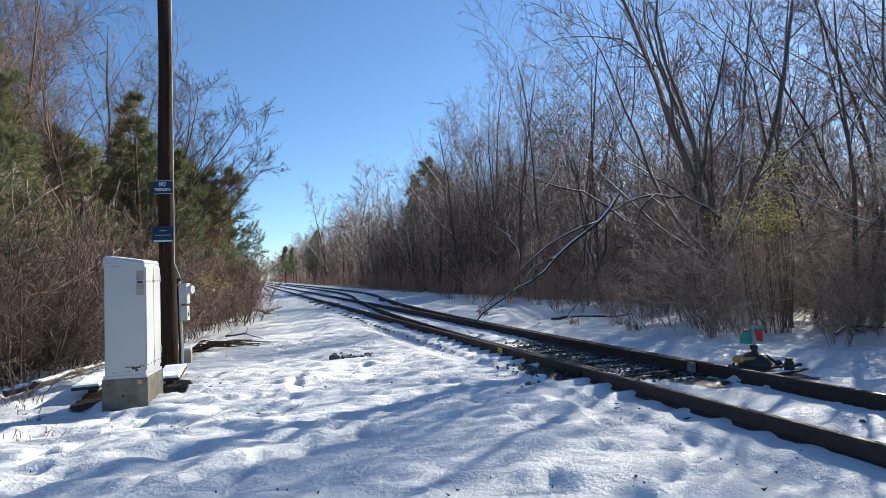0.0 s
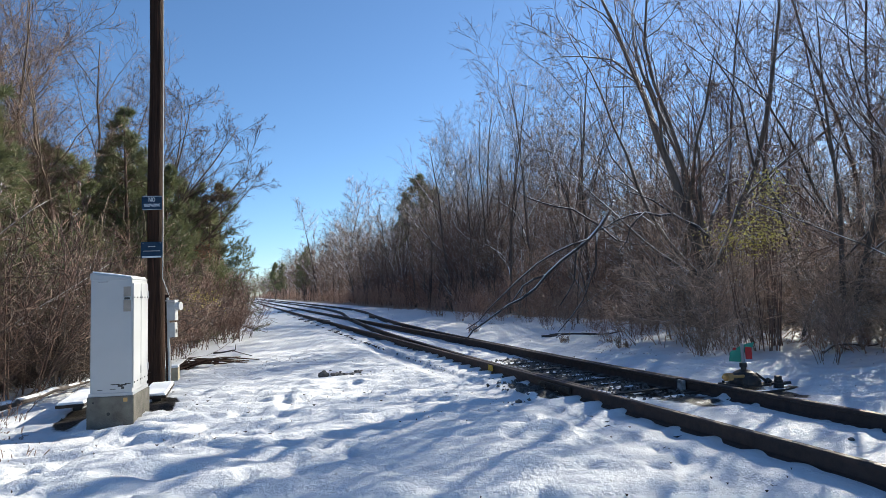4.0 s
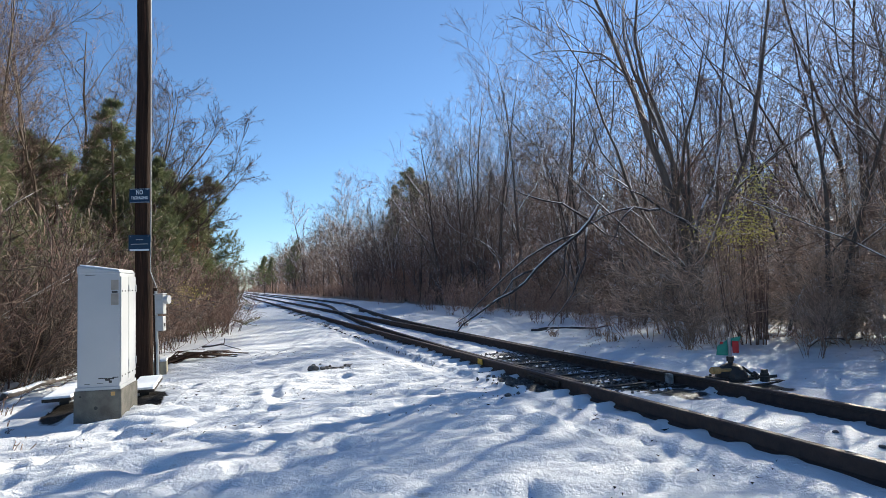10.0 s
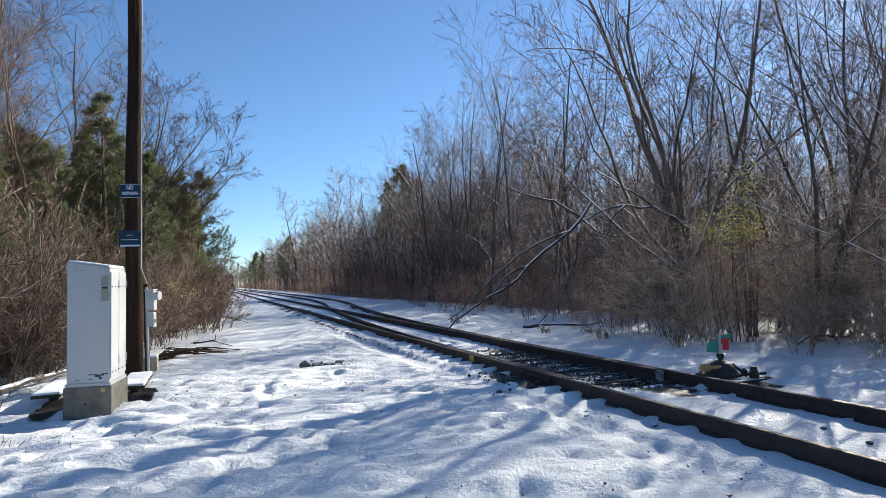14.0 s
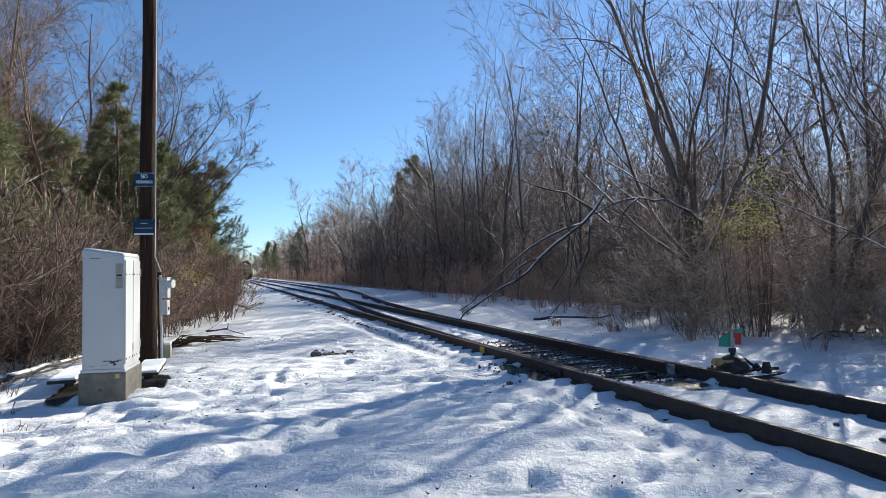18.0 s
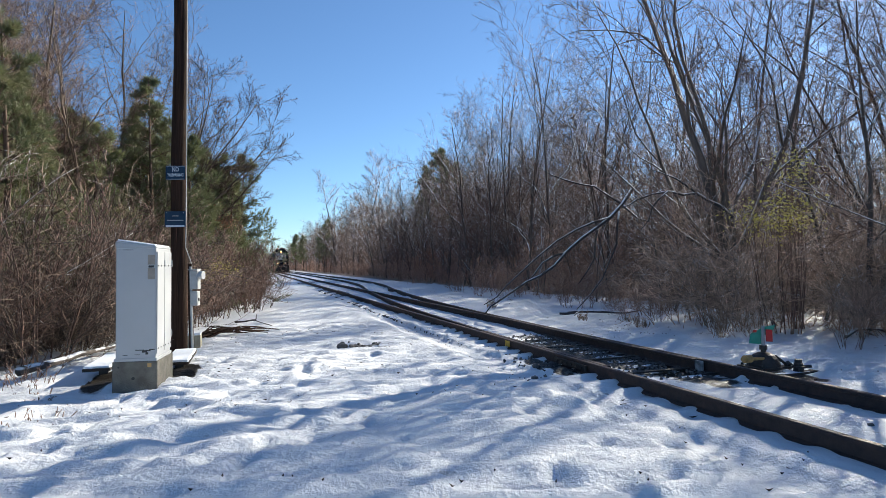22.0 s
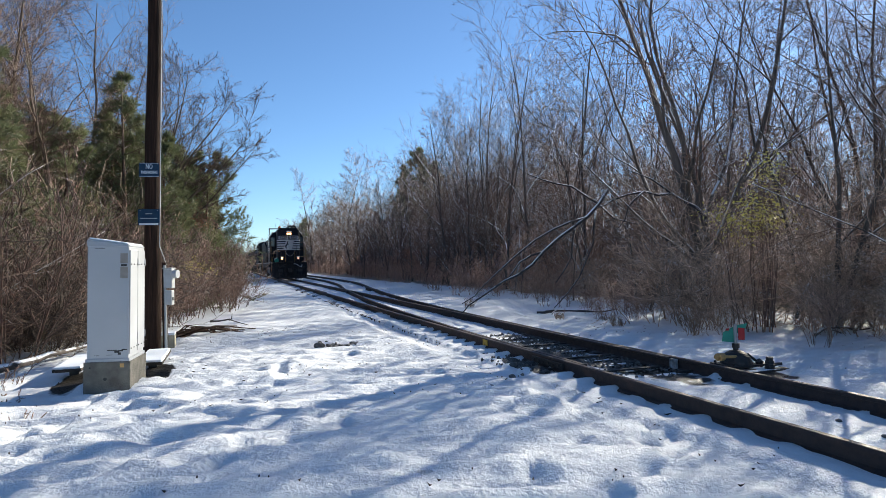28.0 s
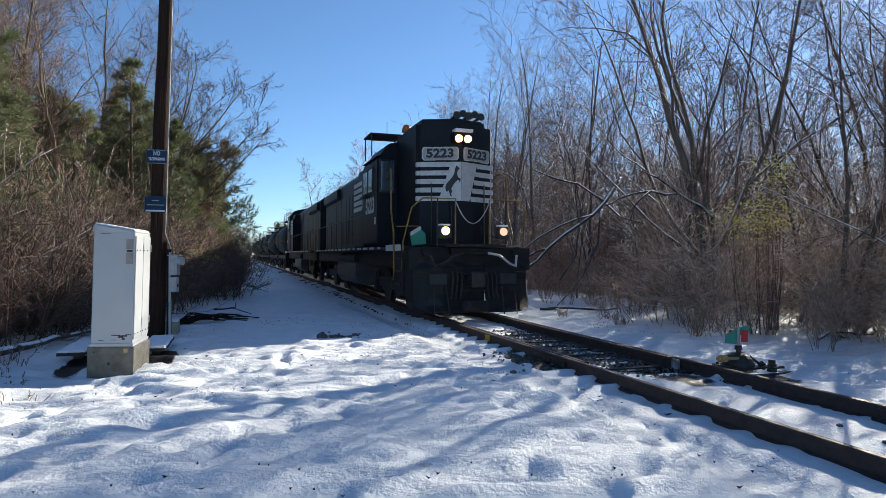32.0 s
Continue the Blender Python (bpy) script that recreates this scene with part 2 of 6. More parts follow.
def tube(points, radii, n=6, out=None):
    """A tapered tube along points; verts and faces are added to out."""
    V, F = out if out is not None else ([], [])
    P = [Vector(p) for p in points]
    if len(P) < 2:
        return V, F
    d = (P[1] - P[0]).normalized()
    ref = Vector((0, 0, 1)) if abs(d.z) < 0.9 else Vector((1, 0, 0))
    side = d.cross(ref).normalized()
    start = len(V)
    for i, p in enumerate(P):
        t = (P[min(i + 1, len(P) - 1)] - P[max(i - 1, 0)])
        if t.length > 1e-9:
            t.normalize()
            side = (side - t * side.dot(t))
            side = side.normalized() if side.length > 1e-6 else t.orthogonal().normalized()
        up = t.cross(side)
        for k in range(n):
            a = 2 * math.pi * k / n
            q = p + (side * math.cos(a) + up * math.sin(a)) * radii[i]
            V.append((q.x, q.y, q.z))
    for i in range(len(P) - 1):
        for k in range(n):
            a, b = start + i * n + k, start + i * n + (k + 1) % n
            F.append((a, b, b + n, a + n))
    F.append(tuple(start + k for k in reversed(range(n))))
    F.append(tuple(start + (len(P) - 1) * n + k for k in range(n)))
    return V, F


def pipe(points, r, n=6):
    V, F = tube(points, [r] * len(points), n)
    return bm_of(V, F)


def prism(outline, x0, x1, axis="x"):
    """A solid: a closed outline of (a, b) pairs pushed from x0 to x1 along an axis."""
    n = len(outline)
    def at(x, a, b):
        return (x, a, b) if axis == "x" else (a, x, b) if axis == "y" else (a, b, x)
    V = [at(x0, a, b) for a, b in outline] + [at(x1, a, b) for a, b in outline]
    F = [tuple(range(n)), tuple(reversed(range(n, 2 * n)))]
    F += [(i, i + n, (i + 1) % n + n, (i + 1) % n) for i in range(n)]
    bm = bmesh.new()
    vs = [bm.verts.new(v) for v in V]
    for f in F:
        bm.faces.new([vs[i] for i in f])
    bmesh.ops.recalc_face_normals(bm, faces=bm.faces)
    return bm


def lettering(text, size, depth=0.004, bold=0.0, align="CENTER"):
    """Raised letters in the built-in font, as a mesh in the xy plane, centred."""
    cu = bpy.data.curves.new("letters", "FONT")
    cu.body, cu.size, cu.extrude, cu.offset, cu.align_x, cu.align_y = text, size, depth, bold, align, "CENTER"
    cu.resolution_u = 2
    ob = bpy.data.objects.new("letters", cu)
    me = bpy.data.meshes.new_from_object(ob)
    bpy.data.objects.remove(ob)
    return me


# ---- the plan: the straight track, its direction and its right hand ----
AHEAD, RIGHT = Vector((-0.3083, 0.9513, 0)), Vector((0.9513, 0.3083, 0))
ORIGIN = Vector((5.349, 0, 0))
RAIL_TOP, GAUGE = 0.17, 0.7525


def spot(u, v, z=0.0):
    """u metres to the right of the track's middle, v metres along it."""
    return ORIGIN + RIGHT * u + AHEAD * v + Vector((0, 0, z))


def uv(x, y):
    d = Vector((x, y, 0)) - ORIGIN
    return d.dot(RIGHT), d.dot(AHEAD)


TRACK = Matrix((( RIGHT.x, AHEAD.x, 0, ORIGIN.x), (RIGHT.y, AHEAD.y, 0, ORIGIN.y), (0, 0, 1, 0), (0, 0, 0, 1)))
TIP, FROG, SIDE = 8.6, 34.5, 3.55   # where the switch points, the frog and the second track lie


def branch_off(v):
    """How far the second track has left the first."""
    if v < TIP:
        return 0.0
    k = 1.505 / (FROG - TIP) ** 2
    if v < 40:
        return k * (v - TIP) ** 2
    o, s = k * (40 - TIP) ** 2, 2 * k * (40 - TIP)
    left = SIDE - o
    return o + left * (1 - math.exp(-s * (v - 40) / left))


def snow_height(x, y):
    u, v = uv(x, y)
    z = 0.05 * noise.noise((x * 0.23, y * 0.23, 0.3)) + 0.03 * noise.noise((x * 0.7, y * 0.75, 4.0))
    near = math.hypot(x, y) < 45
    if near:
        w = 0.5 + 0.5 * noise.noise((x * 0.4, y * 0.4, 9.0))
        z += 0.085 * (0.35 + w) * (0.5 - abs(noise.noise((x * 0.9 + y * 0.5, y * 2.3 - x * 0.25, 2.0)))) + 0.045 * (0.4 + w) * noise.noise((x * 1.1, y * 3.3, 6.0)) + 0.03 * noise.noise((x * 3.2 + y, y * 5.6 - x, 7.0)) + 0.042 * (0.3 - abs(noise.noise((x * 2.4 - y * 0.8, y * 6.5 + x * 1.2, 12.0)))) + 0.02 * (0.5 - abs(noise.noise((x * 4.2 + y, y * 11, 3.0)))) + 0.008 * noise.noise((x * 14, y * 15, 8.0)) + 0.042 * max(0.0, noise.noise((x * 0.95 + y * 0.35, y * 3.4 - x * 0.5, 21.0))) ** 0.75 * (0.4 + w)
    o = branch_off(v)
    inside = -1.9 < u < o + 1.9
    if inside and v > -20:
        edge = min(1.0, (u + 1.9) / 0.35, (o + 1.9 - u) / 0.35)
        bed = 0.012 + 0.014 * noise.noise((x * 2.2, y * 2.2, 1.0))
        if 8.4 < v < 13.2 and 0.05 < u < 0.75:
            bed -= 0.05
        tie = math.cos(2 * math.pi * v / 0.5)
        if -1.32 < u < -0.7 or o + 0.7 < u < o + 1.32:
            bed += (0.055 if v > 7.6 else 0.02) * max(-0.35, tie) * (0.65 + 1.1 * noise.noise((v * 1.3, u, 5.0)))
        elif abs(u) < 0.66 and not 8.0 < v < 13.5:
            bed += 0.022 * max(-0.4, tie) * (0.7 + 0.8 * noise.noise((v * 1.1, u * 2, 15.0)))
        elif u < -1.32:
            bed -= 0.03 + 0.06 * min(max((v - 12) / 4, 0), 1)
        z = z * (1 - edge) + bed * edge
    if u > o + 4:
        z += 0.04 * min(u - o - 4, 4)
    if u < -6:
        z -= 0.035 * min(-u - 6, 8)
    return z


# ---- ground: one sheet of snow out to the horizon ----
def graded(fine, step, lo, hi, far):
    xs = list(np.arange(lo, hi + 1e-6, step))
    d, x = step, hi
    while x < far:
        d *= 1.16
        x += d
        xs.append(x)
    d, x = step, lo
    while x > -far:
        d *= 1.16
        x -= d
        xs.insert(0, x)
    return xs


def make_ground():
    xs, ys = graded(0, 0.055, -6.5, 6.5, 900), graded(0, 0.055, 3.3, 15.5, 900)
    nx = len(xs)
    verts = [(x, y, snow_height(x, y)) for y in ys for x in xs]
    for fx, fy, ang in FOOTPRINTS:
        ca, sa = math.cos(ang), math.sin(ang)
        for j in [j for j, y in enumerate(ys) if abs(y - fy) < 0.3]:
            for i in [i for i, x in enumerate(xs) if abs(x - fx) < 0.3]:
                dx, dy = xs[i] - fx, ys[j] - fy
                a, b = (dx * ca + dy * sa) / 0.15, (-dx * sa + dy * ca) / 0.075
                x, y, z = verts[j * nx + i]
                verts[j * nx + i] = (x, y, z - 0.055 * math.exp(-(a * a + b * b) ** 1.5))
    faces = [(j * nx + i, j * nx + i + 1, (j + 1) * nx + i + 1, (j + 1) * nx + i) for j in range(len(ys) - 1) for i in range(nx - 1)]
    me = bm_of(verts, faces)
    m = material("trodden_snow", (0.82, 0.83, 0.85), 0.55, second=(0.72, 0.73, 0.76), scale=3.0, bump=0.9, bump_scale=22, spec=0.3)
    nt = m.node_tree
    n, l = nt.nodes, nt.links
    b = n["Principled BSDF"]
    src = b.inputs["Base Color"].links[0].from_socket
    # crisp grains and small crests over the broad bump
    fine = n.new("ShaderNodeTexNoise")
    fine.inputs["Scale"].default_value, fine.inputs["Detail"].default_value, fine.inputs["Roughness"].default_value = 75, 4, 0.6
    second_bump = n.new("ShaderNodeBump")
    second_bump.inputs["Strength"].default_value, second_bump.inputs["Distance"].default_value = 0.6, 0.018
    l.new(n["Texture Coordinate"].outputs["Object"], fine.inputs["Vector"])
    l.new(fine.outputs["Fac"], second_bump.inputs["Height"])
    l.new(b.inputs["Normal"].links[0].from_socket, second_bump.inputs["Normal"])
    l.new(second_bump.outputs[0], b.inputs["Normal"])
    # bare dark ballast where the snow has gone round the switch points, and leaf litter under the trees
    geo = n.new("ShaderNodeNewGeometry")
    def zone(loc, size, rot, lo, hi, scale, bias):
        mp = n.new("ShaderNodeMapping")
        mp.vector_type = "TEXTURE"
        mp.inputs["Location"].default_value, mp.inputs["Rotation"].default_value, mp.inputs["Scale"].default_value = loc, (0, 0, rot), size
        l.new(geo.outputs["Position"], mp.inputs[0])
        ln = n.new("ShaderNodeVectorMath")
        ln.operation = "LENGTH"
        l.new(mp.outputs[0], ln.inputs[0])
        t = n.new("ShaderNodeTexNoise")
        t.inputs["Scale"].default_value, t.inputs["Detail"].default_value = scale, 8
        l.new(geo.outputs["Position"], t.inputs["Vector"])
        ad = n.new("ShaderNodeMath")
        ad.operation = "MULTIPLY_ADD"
        l.new(t.outputs["Fac"], ad.inputs[0])
        ad.inputs[1].default_value = bias
        l.new(ln.outputs["Value"], ad.inputs[2])
        r = n.new("ShaderNodeMapRange")
        r.inputs[1].default_value, r.inputs[2].default_value, r.inputs[3].default_value, r.inputs[4].default_value = lo, hi, 1, 0
        l.new(ad.outputs[0], r.inputs[0])
        return r.outputs[0]
    col = src
    rot = math.atan2(AHEAD.y, AHEAD.x)
    for loc, size, dark, lo, bias in BARE:
        x = n.new("ShaderNodeMix")
        x.data_type = "RGBA"
        l.new(zone(loc, size, rot, lo, lo + 0.1, 5.0, bias), x.inputs[0])
        l.new(col, x.inputs[6])
        x.inputs[7].default_value = (*dark, 1)
        col = x.outputs[2]
    # fallen leaves and bare earth under the trees on both sides
    dot = n.new("ShaderNodeVectorMath")
    dot.operation = "DOT_PRODUCT"
    l.new(geo.outputs["Position"], dot.inputs[0])
    dot.inputs[1].default_value = RIGHT
    tn = n.new("ShaderNodeTexNoise")
    tn.inputs["Scale"].default_value, tn.inputs["Detail"].default_value = 1.6, 8
    l.new(geo.outputs["Position"], tn.inputs["Vector"])
    base_u = ORIGIN.dot(RIGHT)
    for sign, at in ((1, 6.2), (-1, 8.3)):
        ma = n.new("ShaderNodeMath")
        ma.operation = "MULTIPLY_ADD"
        l.new(tn.outputs["Fac"], ma.inputs[0])
        ma.inputs[1].default_value = 1.8 * sign
        l.new(dot.outputs["Value"], ma.inputs[2])
        r = n.new("ShaderNodeMapRange")
        lo = base_u + sign * at + sign * 1.6
        r.inputs[1].default_value, r.inputs[2].default_value, r.inputs[4].default_value = lo, lo + sign * 0.5, 0.95
        l.new(ma.outputs[0], r.inputs[0])
        x = n.new("ShaderNodeMix")
        x.data_type = "RGBA"
        l.new(r.outputs[0], x.inputs[0]), l.new(col, x.inputs[6])
        x.inputs[7].default_value = (0.17, 0.11, 0.075, 1)
        col = x.outputs[2]
    # scattered twigs, leaf crumbs and dirt
    t = n.new("ShaderNodeTexNoise")
    t.inputs["Scale"].default_value, t.inputs["Detail"].default_value = 7.0, 10
    l.new(geo.outputs["Position"], t.inputs["Vector"])
    r = n.new("ShaderNodeMapRange")
    r.inputs[1].default_value, r.inputs[2].default_value, r.inputs[4].default_value = 0.67, 0.73, 0.55
    l.new(t.outputs["Fac"], r.inputs[0])
    x = n.new("ShaderNodeMix")
    x.data_type = "RGBA"
    l.new(r.outputs[0], x.inputs[0]), l.new(col, x.inputs[6])
    x.inputs[7].default_value = (0.38, 0.35, 0.32, 1)
    l.new(x.outputs[2], b.inputs["Base Color"])
    return tagged(part("ground", me, m, smooth=True), "trodden snow cover thawing round the railway track", "ground", kind="structure")


random.seed(5)
FOOTPRINTS = []
for k in range(16):
    FOOTPRINTS.append((-2.0 + 0.22 * (k % 2) + 0.16 * k, 4.1 + 0.42 * k, 1.2))
for k in range(9):
    FOOTPRINTS.append((1.5 + 0.2 * (k % 2) + 0.13 * k, 4.4 + 0.36 * k, 1.25))
for k in range(60):
    FOOTPRINTS.append((random.uniform(-4.2, 2.0), random.uniform(3.8, 10.5), random.uniform(0.6, 2.4)))
for k in range(40):
    FOOTPRINTS.append((random.gauss(-2.9, 0.8), random.gauss(7.2, 1.7), random.uniform(0.6, 2.4)))
BARE = [
    ((*spot(0.32, 10.6).xy, 0), (3.2, 0.62, 1), (0.028, 0.026, 0.025), 1.12, 0.55),
    ((*spot(-1.0, 9.9).xy, 0), (0.75, 0.22, 1), (0.028, 0.026, 0.025), 1.12, 0.5),
    ((*spot(1.55, 8.2).xy, 0), (0.75, 0.16, 1), (0.04, 0.036, 0.033), 1.12, 0.45),
    ((-5.0, 8.75, 0), (0.75, 0.24, 1), (0.026, 0.021, 0.017), 1.15, 0.4),
    ((-4.1, 9.3, 0), (0.65, 0.24, 1), (0.026, 0.021, 0.017), 1.15, 0.4),
    ((-1.80, 11.75, 0), (0.15, 0.42, 1), (0.13, 0.12, 0.11), 1.15, 0.4),
]
make_ground()


# ---- railway track and turnout ----
PROFILE = [(-0.070, -0.168), (0.070, -0.168), (0.070, -0.158), (0.012, -0.138), (0.009, -0.045), (0.036, -0.036),
           (0.037, -0.010), (0.028, 0.0), (-0.028, 0.0), (-0.037, -0.010), (-0.036, -0.036), (-0.009, -0.045), (-0.012, -0.138), (-0.070, -0.158)]


def rail_along(line):
    """A flat-bottomed rail swept along (u, v) points of the track's plan, with a worn running band."""
    V, F, mats = [], [], []
    n = len(PROFILE)
    for i, (u, v) in enumerate(line):
        a, b = line[max(i - 1, 0)], line[min(i + 1, len(line) - 1)]
        d = Vector((b[0] - a[0], b[1] - a[1])).normalized()
        for px, pz in PROFILE:
            V.append((u + px * d.y, v - px * d.x, RAIL_TOP + pz))
    for i in range(len(line) - 1):
        for k in range(n):
            a, b = i * n + k, i * n + (k + 1) % n
            F.append((a, b, b + n, a + n))
            mats.append(1 if k == 7 else 0)
    F += [tuple(range(n)), tuple(reversed(range((len(line) - 1) * n, len(line) * n)))]
    mats += [0, 0]
    me = bm_of(V, F)
    me.materials.append(STEEL), me.materials.append(SHINE)
    for p, mi in zip(me.polygons, mats):
        p.material_index = mi
    return me


def stretch(fn, v0, v1, step=1.5):
    n = max(2, int((v1 - v0) / step) + 1)
    return [(fn(v0 + (v1 - v0) * i / (n - 1)), v0 + (v1 - v0) * i / (n - 1)) for i in range(n)]


track = thing("railway_track", "rusty steel rails of a snow-covered railway turnout", "railway track", TRACK, kind="structure")
part("stock_rail", rail_along([(-GAUGE, -30), (-GAUGE, 400)]), STEEL, track, "rusty brown steel rail with a dull worn head")
part("stock_rail", rail_along(stretch(lambda v: GAUGE + branch_off(v), -30, 400)), STEEL, track)
part("closure_rail", rail_along([(GAUGE - 0.085, TIP + 0.2), (GAUGE - 0.075, TIP + 3.5), (GAUGE, TIP + 7), (GAUGE, FROG - 0.9)]), STEEL, track)
part("closure_rail", rail_along(stretch(lambda v: -GAUGE + 0.075 + branch_off(v) * (1 if v > TIP + 5 else 0.6), TIP + 0.2, FROG - 0.9)), STEEL, track)
part("through_rail", rail_along([(GAUGE, FROG + 0.6), (GAUGE, 400)]), STEEL, track)
part("through_rail", rail_along(stretch(lambda v: -GAUGE + branch_off(v), FROG + 0.6, 400)), STEEL, track)
part("frog", rail_along([(GAUGE - 0.14, FROG - 1.2), (GAUGE - 0.05, FROG - 0.4), (GAUGE + 0.07, FROG + 1.6)]), STEEL, track, "cast steel crossing frog")
part("frog", rail_along([(GAUGE - 0.02, FROG - 1.2), (GAUGE + 0.0, FROG), (GAUGE - 0.05, FROG + 1.6)]), STEEL, track)
part("guard_rail", rail_along([(-GAUGE + 0.16, FROG - 2), (-GAUGE + 0.09, FROG - 1.2), (-GAUGE + 0.09, FROG + 1.2), (-GAUGE + 0.16, FROG + 2)]), STEEL, track)
bo = branch_off(FROG)
part("guard_rail", rail_along([(GAUGE + bo - 0.2, FROG - 2), (GAUGE + bo - 0.09, FROG - 1.2), (GAUGE + bo - 0.03, FROG + 1.2), (GAUGE + bo - 0.02, FROG + 2)]), STEEL, track)
# joint bars, a yellow paint mark and the switch rods
bm = boxed(((GAUGE - 0.06, 9.15, 0.085), (0.05, 0.95, 0.14)), bevel=0.02)
for k in range(6):
    rod(bm, (GAUGE - 0.085, 8.85 + 0.14 * k, 0.085), (GAUGE - 0.06, 8.85 + 0.14 * k, 0.085), 0.018, 8)
part("joint_bar", bm, FROSTED, track, "frosted joint bar with bolts")
bm = boxed(((-GAUGE - 0.052, 9.6, 0.085), (0.03, 0.9, 0.085)), bevel=0.006)
for k in range(6):
    rod(bm, (-GAUGE - 0.085, 9.25 + 0.14 * k, 0.085), (-GAUGE - 0.06, 9.25 + 0.14 * k, 0.085), 0.018, 8)
part("joint_bar", bm, IRON, track)
part("paint_mark", boxed(((-GAUGE - 0.041, 11.9, 0.10), (0.012, 0.20, 0.10)), bevel=0.003), YELLOW, track, "yellow paint mark on the rail web")
for v in (8.9, 10.1, 11.6):
    part("switch_rod", boxed(((0.0, v, 0.03), (1.5, 0.06, 0.022)), bevel=0.004), IRON, track)
part("throw_rod", boxed(((1.1, 8.45, 0.03), (1.2, 0.05, 0.025)), bevel=0.004), IRON, track)
for v in (9.0, 9.5, 10.0, 10.5, 11.0, 11.5, 12.0):
    for u in (GAUGE - 0.08, -GAUGE + 0.08):
        part("slide_plate", boxed(((u, v, 0.012), (0.42, 0.17, 0.018)), bevel=0.003), IRON, track)

# crossties, their dark ends bare of snow
bm = bmesh.new()
box(bm, (0, 0, 0), (2.62, 0.225, 0.16), 0.012)
tie_mesh = bpy.data.meshes.new("crosstie")
bm.to_mesh(tie_mesh), bm.free()
tie_mesh.materials.append(TIE)
tie_rng = random.Random(3)
for k in range(190):
    v = 1.0 + 0.5 * k
    o = branch_off(v)
    t = new("crosstie", tie_mesh)
    t.parent = track
    if TIP + 1 < v < 46:
        t.scale = ((2.62 + o) / 2.62, 1, 1)
    t.matrix_local = Matrix.Translation(((o / 2 if TIP + 1 < v < 46 else 0) + tie_rng.uniform(-0.02, 0.02), v, (-0.08 if v > 13 else -0.095 if v < 8.2 else -0.085) + tie_rng.uniform(-0.006, 0.006))) @ pose(0, 0, 0, 0, 0, tie_rng.gauss(0, 0.8)) @ Matrix.Diagonal((*t.scale, 1))
# ballast lying bare round the switch points
brng = random.Random(8)
sv, sf = [], []
for k in range(760):
    u, v = (brng.gauss(0.3, 0.36), brng.uniform(8.3, 13.5)) if k < 640 else (brng.gauss(-1.02, 0.12), brng.uniform(9.2, 11.2)) if k < 760 else (brng.uniform(-1.42, -1.3), brng.uniform(13, 40))
    if not -1.8 < u < 1.2:
        continue
    s, a0 = brng.uniform(0.018, 0.042), len(sv)
    q = Matrix.Rotation(brng.uniform(0, 6.28), 3, Vector((brng.random(), brng.random(), 1)).normalized())
    for cx, cy, cz in ((1, 0, -.3), (-.4, .9, -.2), (-.6, -.8, -.4), (.2, .1, .9), (.7, .8, .3)):
        p = q @ Vector((cx * s, cy * s * 0.9, cz * s * 0.8))
        sv.append((u + p.x, v + p.y, 0.012 + p.z))
    sf += [(a0, a0 + 1, a0 + 3), (a0 + 1, a0 + 2, a0 + 3), (a0 + 2, a0, a0 + 3), (a0, a0 + 4, a0 + 1), (a0, a0 + 3, a0 + 4), (a0 + 1, a0 + 4, a0 + 3)]
st = new("ballast", bm_of(sv, sf))
st.data.materials.append(STONE)
st.matrix_world = TRACK
tagged(st, "dark crushed-stone ballast bare of snow between the rails", "ballast", kind="stuff")

# ---- switch stand with its target, and a stub beside it ----
stand_at = Matrix.Translation((4.13, 8.42, 0.0)) @ TRACK.to_3x3().to_4x4()
stand = thing("switch_stand", "low black iron switch stand with green and red targets", "switch stand", stand_at)
for dv in (-0.3, 0.3):
    part("head_tie", boxed(((0.02, dv, -0.005), (1.0, 0.2, 0.10)), bevel=0.012), TIE, stand)
V = []
bm = bmesh.new()
bmesh.ops.create_uvsphere(bm, u_segments=20, v_segments=10, radius=0.2)
for v in bm.verts:
    v.co = Vector((v.co.x * 1.0, v.co.y * 1.1, max(v.co.z * 1.0, -0.02) + 0.075))
box(bm, (0, 0, 0.075), (0.5, 0.44, 0.03), 0.006)
part("housing", bm, IRON, stand, smooth=False)
part("spindle", rod(rod(bmesh.new(), (0, 0, 0.22), (0, 0, 0.33), 0.035, 10), (0, 0, 0.3), (0, 0, 0.36), 0.05, 6), IRON, stand)
part("mast", boxed(((0, 0, 0.47), (0.045, 0.022, 0.30)), bevel=0.004), GREY_BOX, stand, "grey painted mast")
tgt = Matrix.Rotation(radians(-22), 4, "Z")
bm = prism([(-0.178, 0.385), (-0.014, 0.37), (0.0, 0.49), (0.12, 0.50), (0.17, 0.63), (0.01, 0.60), (-0.155, 0.51)], 0.016, 0.022, "y")
bmesh.ops.transform(bm, matrix=tgt, verts=bm.verts)
part("green_target", bm, GREEN, stand, "green painted steel target blade")
bm = prism([(0.025, 0.41), (0.117, 0.405), (0.117, 0.565), (0.025, 0.575)], -0.03, -0.024, "y")
bmesh.ops.transform(bm, matrix=Matrix.Rotation(radians(-12), 4, "Z"), verts=bm.verts)
part("red_target", bm, RED, stand, "red painted steel target blade")
bm = boxed(((-0.13, 0, 0.555), (0.05, 0.006, 0.03)))
part("red_target", bm, RED, stand)
bm = bmesh.new()
rod(bm, (-0.1, -0.1, 0.2), (-0.40, -0.16, 0.225), 0.021, 10)
rod(bm, (-0.36, -0.15, 0.222), (-0.47, -0.17, 0.228), 0.05, 12)
rod(bm, (-0.47, -0.17, 0.228), (-0.51, -0.18, 0.23), 0.03, 10)
part("lever", bm, LEVER, stand, "weathered orange throw lever with a weight")
